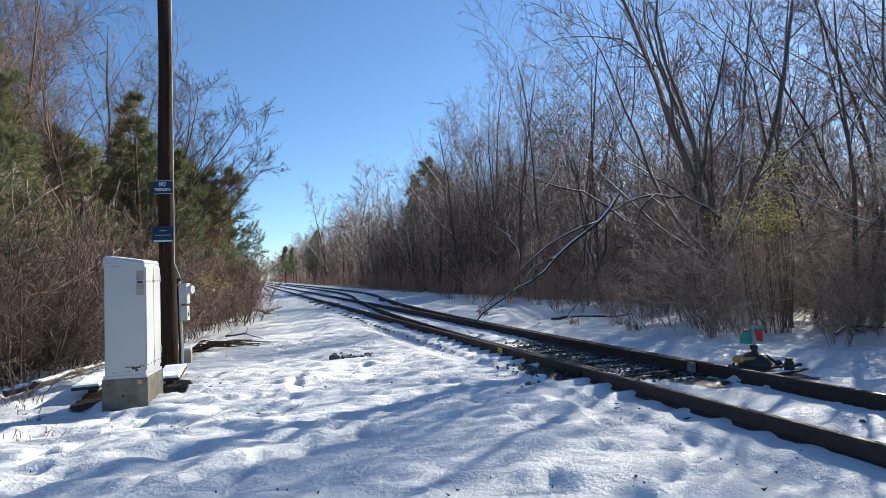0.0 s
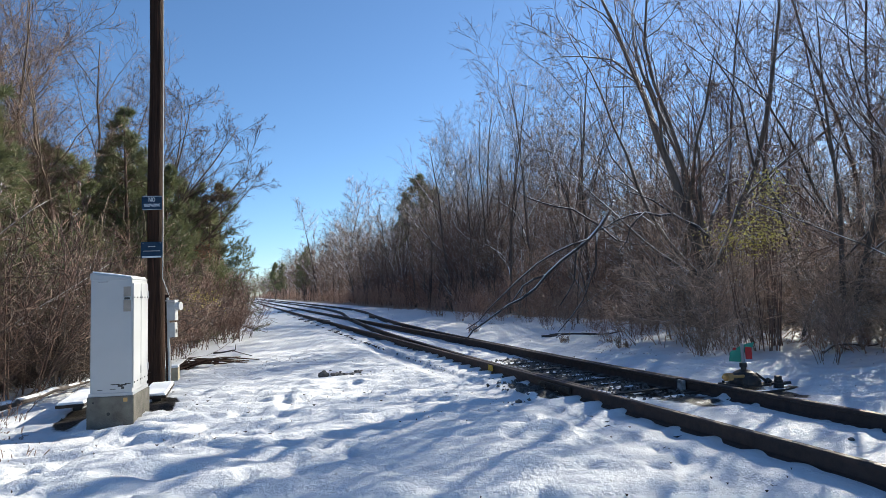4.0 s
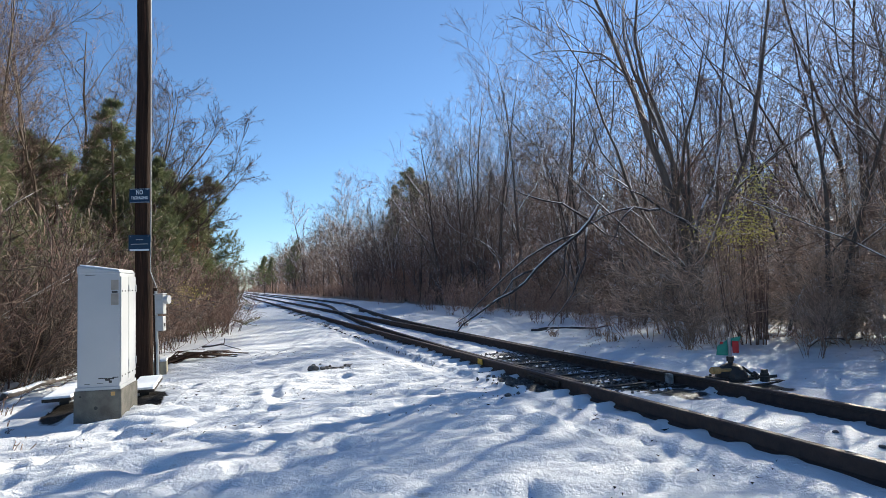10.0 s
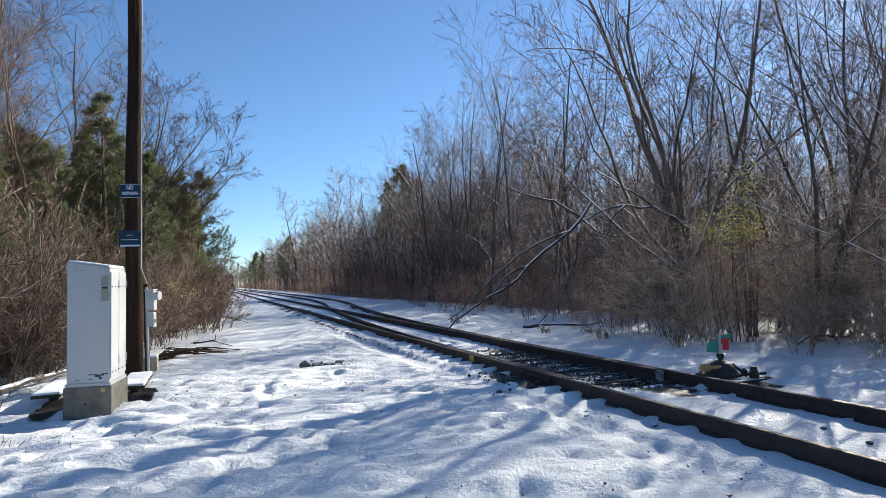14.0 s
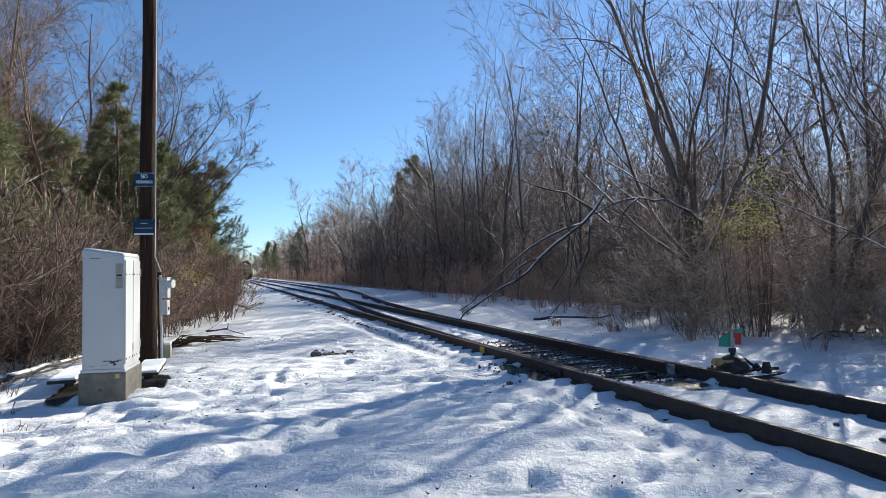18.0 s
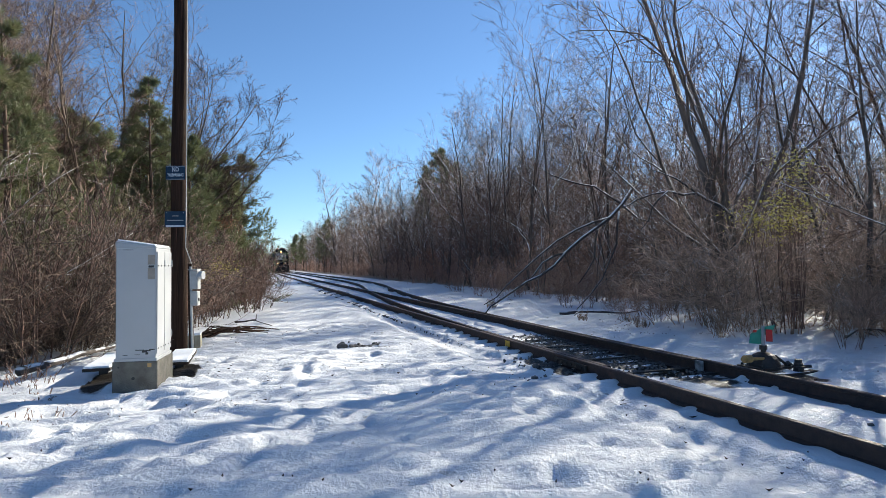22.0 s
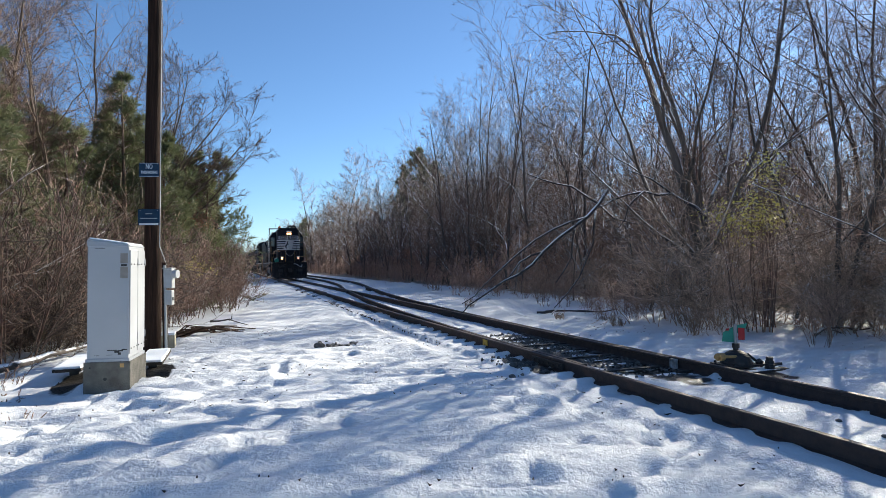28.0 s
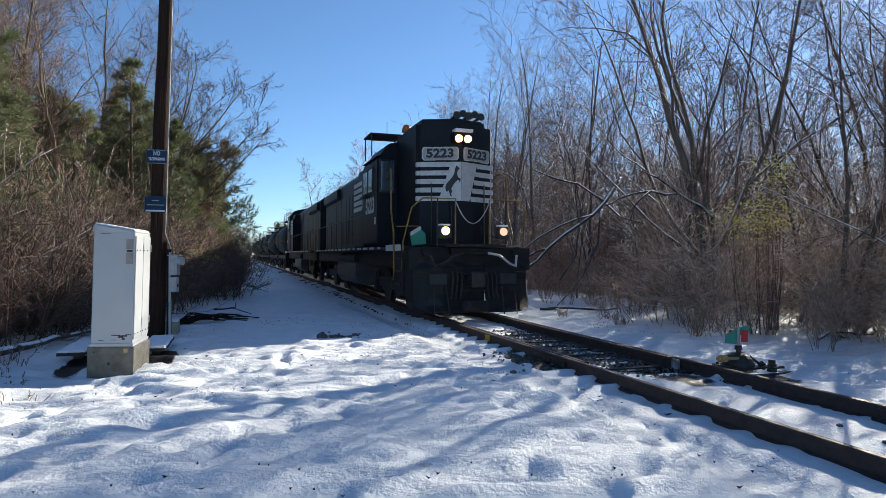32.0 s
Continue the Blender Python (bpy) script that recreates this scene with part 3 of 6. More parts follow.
part("second_lever", rod(rod(bmesh.new(), (0.1, -0.1, 0.22), (0.26, -0.14, 0.09), 0.018, 8), (0.24, -0.14, 0.12), (0.3, -0.15, 0.07), 0.045, 10), IRON, stand)
for k in range(4):
    part("bolt", rod(bmesh.new(), (-0.2 + 0.4 * (k % 2), -0.17 + 0.34 * (k // 2), 0.08), (-0.2 + 0.4 * (k % 2), -0.17 + 0.34 * (k // 2), 0.12), 0.018, 6), IRON, stand)
stub = thing("hand_pump_stub", "short black iron stub with a collar standing in snow", "iron stub", Matrix.Translation((4.47, 8.2, 0.0)))
part("body", rod(rod(bmesh.new(), (0, 0, -0.02), (0, 0, 0.15), 0.07, 10, 0.055), (0, 0, 0.15), (0, 0, 0.20), 0.045, 10), IRON, stub)
part("collar", rod(bmesh.new(), (0, 0, 0.09), (0, 0, 0.115), 0.09, 8), IRON, stub)
part("spout", rod(bmesh.new(), (0.03, 0, 0.1), (0.15, -0.03, 0.11), 0.02, 6), IRON, stub)
part("base_plate", boxed(((0.05, 0.05, 0.01), (0.5, 0.16, 0.03)), bevel=0.004), IRON, stub)

# ---- signal case beside the track ----
CW, CD = 0.50, 0.74
case_at = Matrix.Translation((-4.30, 8.50, 0)) @ pose(0, 0, 0, 0, 0, 11) @ Matrix.Rotation(radians(1.0), 4, "Y")
case = thing("signal_case", "pale grey steel signal cabinet on a concrete foot", "signal cabinet", case_at)
part("foundation", boxed(((0, 0, 0.09), (CW + 0.06, CD + 0.06, 0.54)), bevel=0.014), CONCRETE, case, "weathered concrete foot with a drain hole")
part("drain_hole", rod(bmesh.new(), (-0.02, -CD / 2 - 0.034, 0.14), (-0.02, -CD / 2, 0.14), 0.022, 12), BLACK, case)
part("drain_hole", rod(bmesh.new(), (-0.2, -CD / 2 - 0.034, 0.29), (-0.2, -CD / 2, 0.29), 0.012, 10), BLACK, case)
part("rust_stain", boxed(((0.18, -CD / 2 - 0.031, 0.31), (0.05, 0.003, 0.05)), bevel=0.001), LEVER, case)
body = part("body", boxed(((0, 0, 1.11), (CW, CD, 1.50)), bevel=0.016), CASE, case)
bm = prism([(-CW / 2 - 0.008, 1.84), (CW / 2 + 0.008, 1.84), (CW / 2 + 0.008, 1.885), (-CW / 2 - 0.008, 1.96)], -CD / 2 - 0.008, CD / 2 + 0.008, "y")
bmesh.ops.bevel(bm, geom=list(bm.edges), offset=0.018, segments=3, affect="EDGES")
part("roof", bm, CASE, case, "sloping grey sheet roof")
bm = prism([(-CW / 2 + 0.02, 1.955), (CW / 2 - 0.02, 1.886), (CW / 2 - 0.02, 1.90), (-CW / 2 + 0.02, 1.972)], -CD / 2 + 0.02, CD / 2 - 0.02, "y")
part("roof_snow", bm, SNOW_ON, case)
for k, y in enumerate((-0.183, 0.183)):
    d = part("door", boxed(((CW / 2 + 0.007, y, 1.13), (0.016, 0.345, 1.36)), bevel=0.005), CASE, case)
    for zz in (0.6, 1.6):
        part("hinge", rods([((CW / 2 + 0.018, y + 0.165, zz), (CW / 2 + 0.018, y + 0.165, zz + 0.1))], 0.011), CASE, d)
    for zz in (0.52, 1.62):
        for i in range(3):
            part("screw", rods([((CW / 2 + 0.01, y - 0.14 + 0.14 * i, zz), (CW / 2 + 0.021, y - 0.14 + 0.14 * i, zz))], 0.011, 6), BLACK, d)
part("sill", boxed(((0, 0, 0.378), (CW + 0.03, CD + 0.03, 0.045)), bevel=0.008), CASE, case)
FY = -CD / 2 - 0.0025
part("label_plate", boxed(((0.19, FY, 1.70), (0.09, 0.004, 0.13)), bevel=0.001), TAPE, case, "faded label above and below a black latch")
part("label_plate", boxed(((0.19, FY, 1.515), (0.09, 0.004, 0.15)), bevel=0.001), TAPE, case)
part("latch", boxed(((0.19, FY - 0.003, 1.61), (0.07, 0.012, 0.028)), bevel=0.004), BLACK, case)
for x, zz, w, h in ((0.05, 0.505, 0.11, 0.012), (0.11, 0.487, 0.06, 0.03), (0.15, 0.497, 0.07, 0.018), (0.20, 0.512, 0.07, 0.012), (0.14, 0.46, 0.035, 0.03), (0.02, 0.445, 0.07, 0.006), (-0.13, 0.44, 0.06, 0.007), (-0.1, 1.83, 0.12, 0.006)):
    part("scuff", boxed(((x, FY + 0.001, zz), (w, 0.003, h)), bevel=0.001), BLACK, case, "dark scrape in the paint")
# boards to stand on, one on either side
for x, y, w, l in ((-5.36, 9.5, 0.36, 1.5), (-4.39, 9.88, 0.35, 1.4)):
    b = thing("step_board", "snow-capped wooden standing board beside the signal cabinet", "step", Matrix.Translation((x, y, 0)) @ TRACK.to_3x3().to_4x4(), group="cabinet steps")
    part("board", boxed(((0, 0, 0.15), (w, l, 0.045)), bevel=0.006), TIE, b)
    part("snow_cap", boxed(((0, 0, 0.187), (w - 0.02, l - 0.02, 0.035)), bevel=0.016), SNOW_ON, b)
    for k in (-1, 1):
        part("bearer", boxed(((0, 0.1 + k * l * 0.24, 0.04), (w * 0.35, 0.07, 0.2))), BLACK, b)

# ---- utility pole with its signs ----
pole_at = Matrix.Translation((-5.1, 11.36, 0)) @ Matrix.Rotation(radians(1.2), 4, "Y")
pole = thing("utility_pole", "tall creosoted wooden utility pole with split dark bark-brown grain", "utility pole", pole_at)
V, F = tube([(0.012 * math.sin(i), 0.01 * math.cos(i * 1.7), -0.4 + i * 0.8) for i in range(14)], [0.155 - 0.004 * i for i in range(14)], 18)
part("shaft", bm_of(V, F), POLE, pole, smooth=True)
for z, w, h, words in ((3.32, 0.36, 0.255, True), (2.47, 0.385, 0.29, False)):
    s = part("sign", boxed(((0, -0.166, z), (w, 0.006, h)), bevel=0.002), SIGN_BLUE, pole, "faded dark blue sign with pale lettering" if words else "dark blue sign with worn lettering")
    if words:
        for txt, dz, size in (("NO", 0.055, 0.10), ("TRESPASSING", -0.045, 0.063)):
            me = lettering(txt, size, 0.002, 0.0015)
            ob = part("lettering", me, SIGN_WHITE, s)
            ob.matrix_local = Matrix.Translation((0, -0.171, z + dz)) @ Matrix.Rotation(radians(90), 4, "X") @ Matrix.Diagonal((0.78, 1.15, 1, 1))
        for dz in (-0.118, 0.118):
            part("border", boxed(((0, -0.1705, z + dz), (w - 0.02, 0.003, 0.006))), SIGN_WHITE, s)
    else:
        for dz, ww in ((0.06, 0.12), (-0.02, 0.30), (-0.125, 0.34)):
            part("worn_line", boxed(((0, -0.1705, z + dz), (ww, 0.003, 0.012 if dz > -0.1 else 0.03))), SIGN_WHITE if dz < -0.1 else GREY_BOX, s)
    for i in range(2):
        part("nail", rods([((-w * 0.4 + w * 0.8 * i, -0.175, z + h * 0.42), (-w * 0.4 + w * 0.8 * i, -0.14, z + h * 0.42))], 0.006, 6), GREY_BOX, s)
part("ground_wire", pipe([(0.15, -0.06, 10), (0.155, -0.06, 3.2), (0.16, -0.08, 2.4), (0.15, -0.06, 1.95), (0.24, -0.06, 1.72), (0.27, -0.06, 1.62)], 0.007), WIRE, pole, "grey cable stapled down the pole")
# meter boxes on a post beside the pole
meter = thing("meter_post", "grey electric meter boxes on a post beside the utility pole", "meter box", Matrix.Translation((-4.83, 11.3, 0)))
part("post", boxed(((0, 0, 0.78), (0.07, 0.07, 1.75)), bevel=0.006), POLE, meter)
part("conduit", rods([((0.035, -0.05, 0.0), (0.035, -0.05, 0.75)), ((0.03, -0.05, 0.7), (0.03, -0.05, 1.6))], 0.025), GREY_BOX, meter)
bx = part("upper_box", boxed(((0.11, -0.06, 1.36), (0.15, 0.14, 0.34)), bevel=0.012), GREY_BOX, meter)
part("meter", rod(bmesh.new(), (0.17, -0.06, 1.44), (0.27, -0.07, 1.44), 0.075, 16), CASE, bx, "round pale meter cover")
part("cap", boxed(((0.11, -0.07, 1.545), (0.17, 0.18, 0.02)), bevel=0.004), GREY_BOX, bx)
bx = part("lower_box", boxed(((0.11, -0.06, 1.02), (0.13, 0.12, 0.26)), bevel=0.012), GREY_BOX, meter)
part("hasp", boxed(((0.18, -0.07, 1.0), (0.012, 0.04, 0.06))), IRON, bx)
plinth = thing("concrete_block", "small snow-topped concrete block behind the pole", "concrete block", Matrix.Translation((-5.2, 12.2, 0)) @ TRACK.to_3x3().to_4x4())
part("block", boxed(((0, 0, 0.12), (0.34, 0.36, 0.28)), bevel=0.015), material("painted_concrete", (0.45, 0.40, 0.28), 0.9, second=(0.3, 0.27, 0.2), scale=8), plinth)
part("snow_cap", boxed(((0, 0, 0.275), (0.34, 0.36, 0.05)), bevel=0.02), SNOW_ON, plinth)


# ---- trees ----
def unit(a):
    return a / np.maximum(np.linalg.norm(a, axis=-1, keepdims=True), 1e-9)


def march(g, start, way, length, r, segs, wild, lift, taper, thin):
    """Lines that wander from their starts; returns points and radii."""
    pts, d, p = [start], way, start
    step = (length / segs)[:, None]
    for i in range(segs):
        d = unit(d + g.normal(0, 1, d.shape) * wild + np.array([0, 0, lift]))
        p = p + d * step
        pts.append(p)
    f = np.linspace(0, 1, segs + 1)[None, :]
    return np.stack(pts, 1), np.maximum(r[:, None] * (1 - f * taper), thin)


def sprout(g, parent, count, begin, angle, ratio, slim, segs, wild, lift, taper, thin, sides, out=0.0):
    """The next order of branches, all along the lines of the order before."""
    P, R = parent["pts"], parent["rad"]
    n, steps = len(P), P.shape[1] - 1
    who = np.repeat(np.arange(n), count)
    f = begin + (1 - begin) * (np.tile(np.arange(count), n) + g.random(n * count)) / count
    i = np.minimum((f * steps).astype(int), steps - 1)
    t = (f * steps - i)[:, None]
    a, b = P[who, i], P[who, i + 1]
    base = unit(b - a)
    across = unit(np.cross(base, g.normal(0, 1, base.shape)))
    if out:
        lead = a - P[:, :1].mean(0)
        lead[:, 2] = 0
        across = unit(across + unit(lead) * out)
    an = np.radians(g.uniform(angle[0], angle[1], len(who)))[:, None]
    way = unit(base * np.cos(an) + across * np.sin(an))
    span = np.linalg.norm(P[:, -1] - P[:, 0], axis=1)[who]
    length = span * g.uniform(ratio[0], ratio[1], len(who)) * (1.2 - 0.65 * f)
    r = np.maximum(R[who, i] * slim, thin)
    pts, rad = march(g, a + (b - a) * t, way, length, r, segs, wild, lift, taper, thin)
    keep = pts[:, -1, 2] > 0.03
    return dict(pts=pts[keep], rad=rad[keep], sides=sides, parent=who[keep], at=i[keep])


def raw_mesh(co, loops, totals):
    me = bpy.data.meshes.new("mesh")
    me.vertices.add(len(co))
    me.vertices.foreach_set("co", np.asarray(co, np.float32).ravel())
    me.loops.add(len(loops))
    me.polygons.add(len(totals))
    me.polygons.foreach_set("loop_start", np.concatenate([[0], np.cumsum(totals)[:-1]]).astype(np.int32))
    me.polygons.foreach_set("vertices", np.asarray(loops, np.int32))
    me.update(calc_edges=True)
    return me


def wood_mesh(levels, root=None, joined=True):
    """Round tapered wood along the lines; each order grows out of the one before it, so that the mesh is one piece."""
    V, quads, tris, starts, n0 = [], [], [], [], 0
    if root is not None:
        V.append(np.array([root]))
        n0 = 1
    for k, lv in enumerate(levels):
        P, R, S = lv["pts"], lv["rad"], lv["sides"]
        n, m = P.shape[:2]
        T = unit(np.gradient(P, axis=1))
        mean = unit(P[:, -1] - P[:, 0])
        ref = np.where(np.abs(mean[:, 2:3]) < 0.8, np.array([[0, 0, 1.0]]), np.array([[1.0, 0, 0]]))[:, None, :]
        side = unit(np.cross(T, np.broadcast_to(ref, T.shape)))
        up = np.cross(T, side)
        an = 2 * np.pi * np.arange(S) / S
        ring = P[:, :, None] + R[:, :, None, None] * (np.cos(an)[:, None] * side[:, :, None] + np.sin(an)[:, None] * up[:, :, None])
        spike = m == 2
        if spike:
            body = np.concatenate([ring[:, 0], P[:, 1:2]], 1)
            per = S + 1
        else:
            body = ring.reshape(n, m * S, 3)
            per = m * S
        first = n0 + np.arange(n) * per
        starts.append((first, per))
        V.append(body.reshape(-1, 3))
        kk = np.arange(S)
        nx = (kk + 1) % S
        if spike:
            tris.append(np.stack([first[:, None] + kk, first[:, None] + nx, np.broadcast_to(first[:, None] + S, (n, S))], -1).reshape(-1, 3))
        else:
            rows = np.arange(m - 1) * S
            b0 = first[:, None, None] + rows[None, :, None]
            quads.append(np.stack([b0 + kk, b0 + nx, b0 + nx + S, b0 + kk + S], -1).reshape(-1, 4))
            tip = first[:, None] + (m - 1) * S
            tris.append(np.stack([np.broadcast_to(tip, (n, S - 2)), tip + kk[1:-1], tip + kk[2:]], -1).reshape(-1, 3))
        anchor = None
        if k > 0 and joined:
            pf = starts[k - 1][0]
            anchor = pf[lv["parent"]] + lv["at"] * levels[k - 1]["sides"]
        elif k == 0 and root is not None:
            anchor = np.zeros(n, int)
        if anchor is not None:
            tris.append(np.stack([first[:, None] + nx, first[:, None] + kk, np.broadcast_to(anchor[:, None], (n, S))], -1).reshape(-1, 3))
        n0 += n * per
    q = np.concatenate(quads) if quads else np.zeros((0, 4), int)
    t = np.concatenate(tris)
    return raw_mesh(np.concatenate(V), np.concatenate([q.ravel(), t.ravel()]), np.concatenate([np.full(len(q), 4), np.full(len(t), 3)]))


#          count, begin, angle, ratio, slim, segs, wild, lift, taper, thin, sides
SCAFFOLD = dict(count=9, begin=0.15, angle=(24, 50), ratio=(0.36, 0.58), slim=0.5, segs=7, wild=0.15, lift=0.045, taper=0.85, thin=0.008, sides=5, out=0.5)
BOUGHS = dict(count=7, begin=0.16, angle=(26, 62), ratio=(0.34, 0.6), slim=0.55, segs=5, wild=0.19, lift=0.05, taper=0.8, thin=0.0055, sides=3)
TWIGS = dict(count=8, begin=0.12, angle=(24, 50), ratio=(0.34, 0.62), slim=0.55, segs=3, wild=0.2, lift=0.06, taper=0.6, thin=0.0038, sides=3)
SPURS = dict(count=4, begin=0.2, angle=(26, 55), ratio=(0.35, 0.7), slim=0.75, segs=1, wild=0.1, lift=0.05, taper=0.9, thin=0.0032, sides=3)


def coarse(spec, **more):
    return dict(spec, **more)


TREE = [SCAFFOLD, BOUGHS, coarse(TWIGS, count=7), coarse(SPURS, count=3)]
FAR_TREE = [coarse(SCAFFOLD, begin=0.08, segs=4, sides=3, thin=0.014, count=11), coarse(BOUGHS, segs=3, thin=0.012, count=8), coarse(TWIGS, segs=1, thin=0.011, count=9, ratio=(0.45, 0.8))]
DEEP_TREE = [coarse(SCAFFOLD, segs=3, sides=3, thin=0.016, count=9), coarse(BOUGHS, segs=2, thin=0.014, count=6), coarse(TWIGS, segs=1, thin=0.013, count=6, ratio=(0.5, 0.9))]
SAPLING = [coarse(SCAFFOLD, count=11, begin=0.1, segs=4, sides=3, thin=0.005, ratio=(0.3, 0.5)), coarse(BOUGHS, count=6, segs=3, thin=0.004), coarse(TWIGS, count=5, segs=1, thin=0.0034, ratio=(0.5, 0.9))]
SHRUB = [coarse(SCAFFOLD, count=8, begin=0.12, segs=3, sides=3, thin=0.006, ratio=(0.25, 0.5), wild=0.14, lift=0.07, out=0.0), coarse(TWIGS, count=6, segs=2, thin=0.0052, ratio=(0.35, 0.75))]
FAR_SHRUB = [coarse(SHRUB[0], count=6, segs=2, thin=0.011), coarse(SHRUB[1], count=5, segs=1, thin=0.011)]
LOOSE = [coarse(SHRUB[0], count=8, wild=0.2, lift=0.0, angle=(25, 70), segs=4, thin=0.005), coarse(SHRUB[1], count=6, wild=0.18, lift=0.02, angle=(25, 70), thin=0.0042), coarse(SPURS, count=3)]
TANGLE = [coarse(SHRUB[0], count=8, wild=0.26, lift=-0.04, angle=(25, 80), ratio=(0.3, 0.6), segs=5, thin=0.0062), coarse(SHRUB[1], count=6, wild=0.24, lift=-0.01, angle=(25, 80), ratio=(0.4, 0.8))]


def stems_of(g, stems, segs, wild, lift, taper, sides):
    """Lines for trunks: (height they start at, heading, lean, length, radius) each, in metres and degrees."""
    s = np.array(stems, float)
    h, l = np.radians(s[:, 1]), np.radians(s[:, 2])
    way = np.stack([np.sin(h) * np.sin(l), np.cos(h) * np.sin(l), np.cos(l)], 1)
    start = np.stack([0 * h, 0 * h, s[:, 0] - 0.15], 1)
    pts, rad = march(g, start, way, s[:, 3], s[:, 4], segs, wild, lift, taper, 0.006)
    return dict(pts=pts, rad=rad, sides=sides)


def tree_meshes(seed, stems, spec, segs=10, sides=7, wild=0.06, lift=0.03, taper=0.86):
    g = np.random.default_rng(seed)
    trunk = stems_of(g, stems, segs, wild, lift, taper, sides)
    orders = [trunk]
    for lv in spec:
        orders.append(sprout(g, orders[-1], **lv))
    return wood_mesh(orders[:2], (0, 0, -0.2)), wood_mesh(orders[2:], joined=False)


def one_stem(g, height, radius, lean=3.0):
    return [(0, g.uniform(0, 360), abs(g.gauss(0, lean)), height, radius)]


def some_stems(g, count, height, radius, lean=(4, 16)):
    a0 = g.uniform(0, 360)
    return [(g.uniform(0, 0.5), a0 + 360 * k / count + g.uniform(-30, 30), g.uniform(*lean), height * g.uniform(0.8, 1.05), radius * g.uniform(0.55, 0.8)) for k in range(count)]


def shrub_meshes(seed, height, stems, spec, spread=0.35, foot=0.35, wild=0.09, lift=0.03, r=0.012):
    g = np.random.default_rng(seed)
    a = g.uniform(0, 6.283, stems)
    w = g.uniform(0, spread, stems)
    way = unit(np.stack([np.cos(a) * w, np.sin(a) * w, np.ones(stems)], 1))
    f = foot * np.sqrt(g.random(stems))
    start = np.stack([np.cos(a) * f, np.sin(a) * f, np.full(stems, -0.08)], 1)
    pts, rad = march(g, start, way, height * g.uniform(0.5, 1.1, stems), r * g.uniform(0.7, 1.5, stems), 6, wild, lift, 0.75, 0.005)
    orders = [dict(pts=pts, rad=rad, sides=4)]
    for lv in spec:
        orders.append(sprout(g, orders[-1], **lv))
    return wood_mesh(orders[:1], (0, 0, -0.12)), wood_mesh(orders[1:], joined=False)


def as_tree(name, meshes, label, category, bark, twig, group=""):
    t = thing(name, label, category, group=group)
    part("trunk", meshes[0], bark, t, smooth=True)
    part("crown", meshes[1], twig, t)
    return t


def as_shrub(name, meshes, label, wood, twig, group=""):
    t = thing(name, label, "shrub", group=group)
    part("stem_clump", meshes[0], wood, t)
    part("twig_mass", meshes[1], twig, t)
    return t


def pine_meshes(seed, height, radius, limbs, width=2.2, bare=0.1, needles=15, fine=1.0):
    """A pine: a straight trunk, limbs in whorls that sag and turn up at their ends, side shoots, and tufts of needles on every shoot."""
    g = np.random.default_rng(seed)
    trunk = stems_of(g, [(0, g.uniform(0, 360), 1.0, height, radius)], 10, 0.012, 0.02, 0.93, 7)
    f = bare + (1 - bare) * (np.arange(limbs) + g.random(limbs)) / limbs * 0.985
    i = np.minimum((f * 10).astype(int), 9)
    P = trunk["pts"][0]
    start = P[i] + (P[i + 1] - P[i]) * (f * 10 - i)[:, None]
    a = g.uniform(0, 6.283, limbs)
    way = unit(np.stack([np.cos(a), np.sin(a), -0.05 + 0.75 * f + g.normal(0, 0.12, limbs)], 1))
    length = width * (1.03 - f) ** 0.7 * g.uniform(0.5, 1.15, limbs)
    pts, rad = march(g, start, way, length, 0.012 + 0.016 * (1 - f), 5, 0.07, 0.035, 0.75, 0.005)
    limb_lv = dict(pts=pts, rad=rad, sides=4, parent=np.zeros(limbs, int), at=i)
    shoots = sprout(g, limb_lv, count=12, begin=0.22, angle=(30, 65), ratio=(0.2, 0.45), slim=0.5, segs=2, wild=0.1, lift=0.09, taper=0.5, thin=0.004, sides=3)
    ends = np.concatenate([shoots["pts"][:, 2], shoots["pts"][:, 1], pts[:, -1], pts[:, 3]])
    ways = np.concatenate([unit(shoots["pts"][:, 2] - shoots["pts"][:, 1]), unit(shoots["pts"][:, 1] - shoots["pts"][:, 0]), unit(pts[:, -1] - pts[:, -2]), unit(pts[:, 3] - pts[:, 2])])
    n = len(ends)
    c = np.repeat(ends, needles, 0)
    d = unit(np.repeat(ways, needles, 0) + g.normal(0, 0.55, (n * needles, 3)) + np.array([0, 0, 0.12]))
    s = unit(np.cross(d, g.normal(0, 1, d.shape))) * 0.0082 * fine
    e = c + d * g.uniform(0.14, 0.25, (n * needles, 1)) * (0.75 + 0.25 * fine)
    c = c - d * 0.03
    co = np.stack([c - s, c + s, e], 1).reshape(-1, 3)
    return wood_mesh([trunk, limb_lv, shoots], (0, 0, -0.2)), raw_mesh(co, np.arange(len(co)), np.full(n * needles, 3))


def as_pine(meshes, label, group="pines"):
    t = thing("pine_tree", label, "pine tree", group=group)
    part("trunk", meshes[0], PINE_BARK, t, smooth=True)
    part("crown", meshes[1], NEEDLE, t)
    return t


def stand_at_place(ob, x, y, turn, size=1.0, tilt=(0, 0)):
    return Matrix.Translation((x, y, snow_height(x, y))) @ pose(0, 0, 0, tilt[0], tilt[1], turn) @ Matrix.Scale(size, 4)


def plant(model, x, y, turn, size=1.0, tilt=(0, 0)):
    """Sets a copy of a grown model at a place."""
    ob = copy_thing(model, Matrix.Identity(4))
    ob.matrix_basis = stand_at_place(ob, x, y, turn, size, tilt)
    return ob


def retire(*models):
    for m in models:
        for o in (*m.children_recursive, m):
            bpy.data.objects.remove(o)


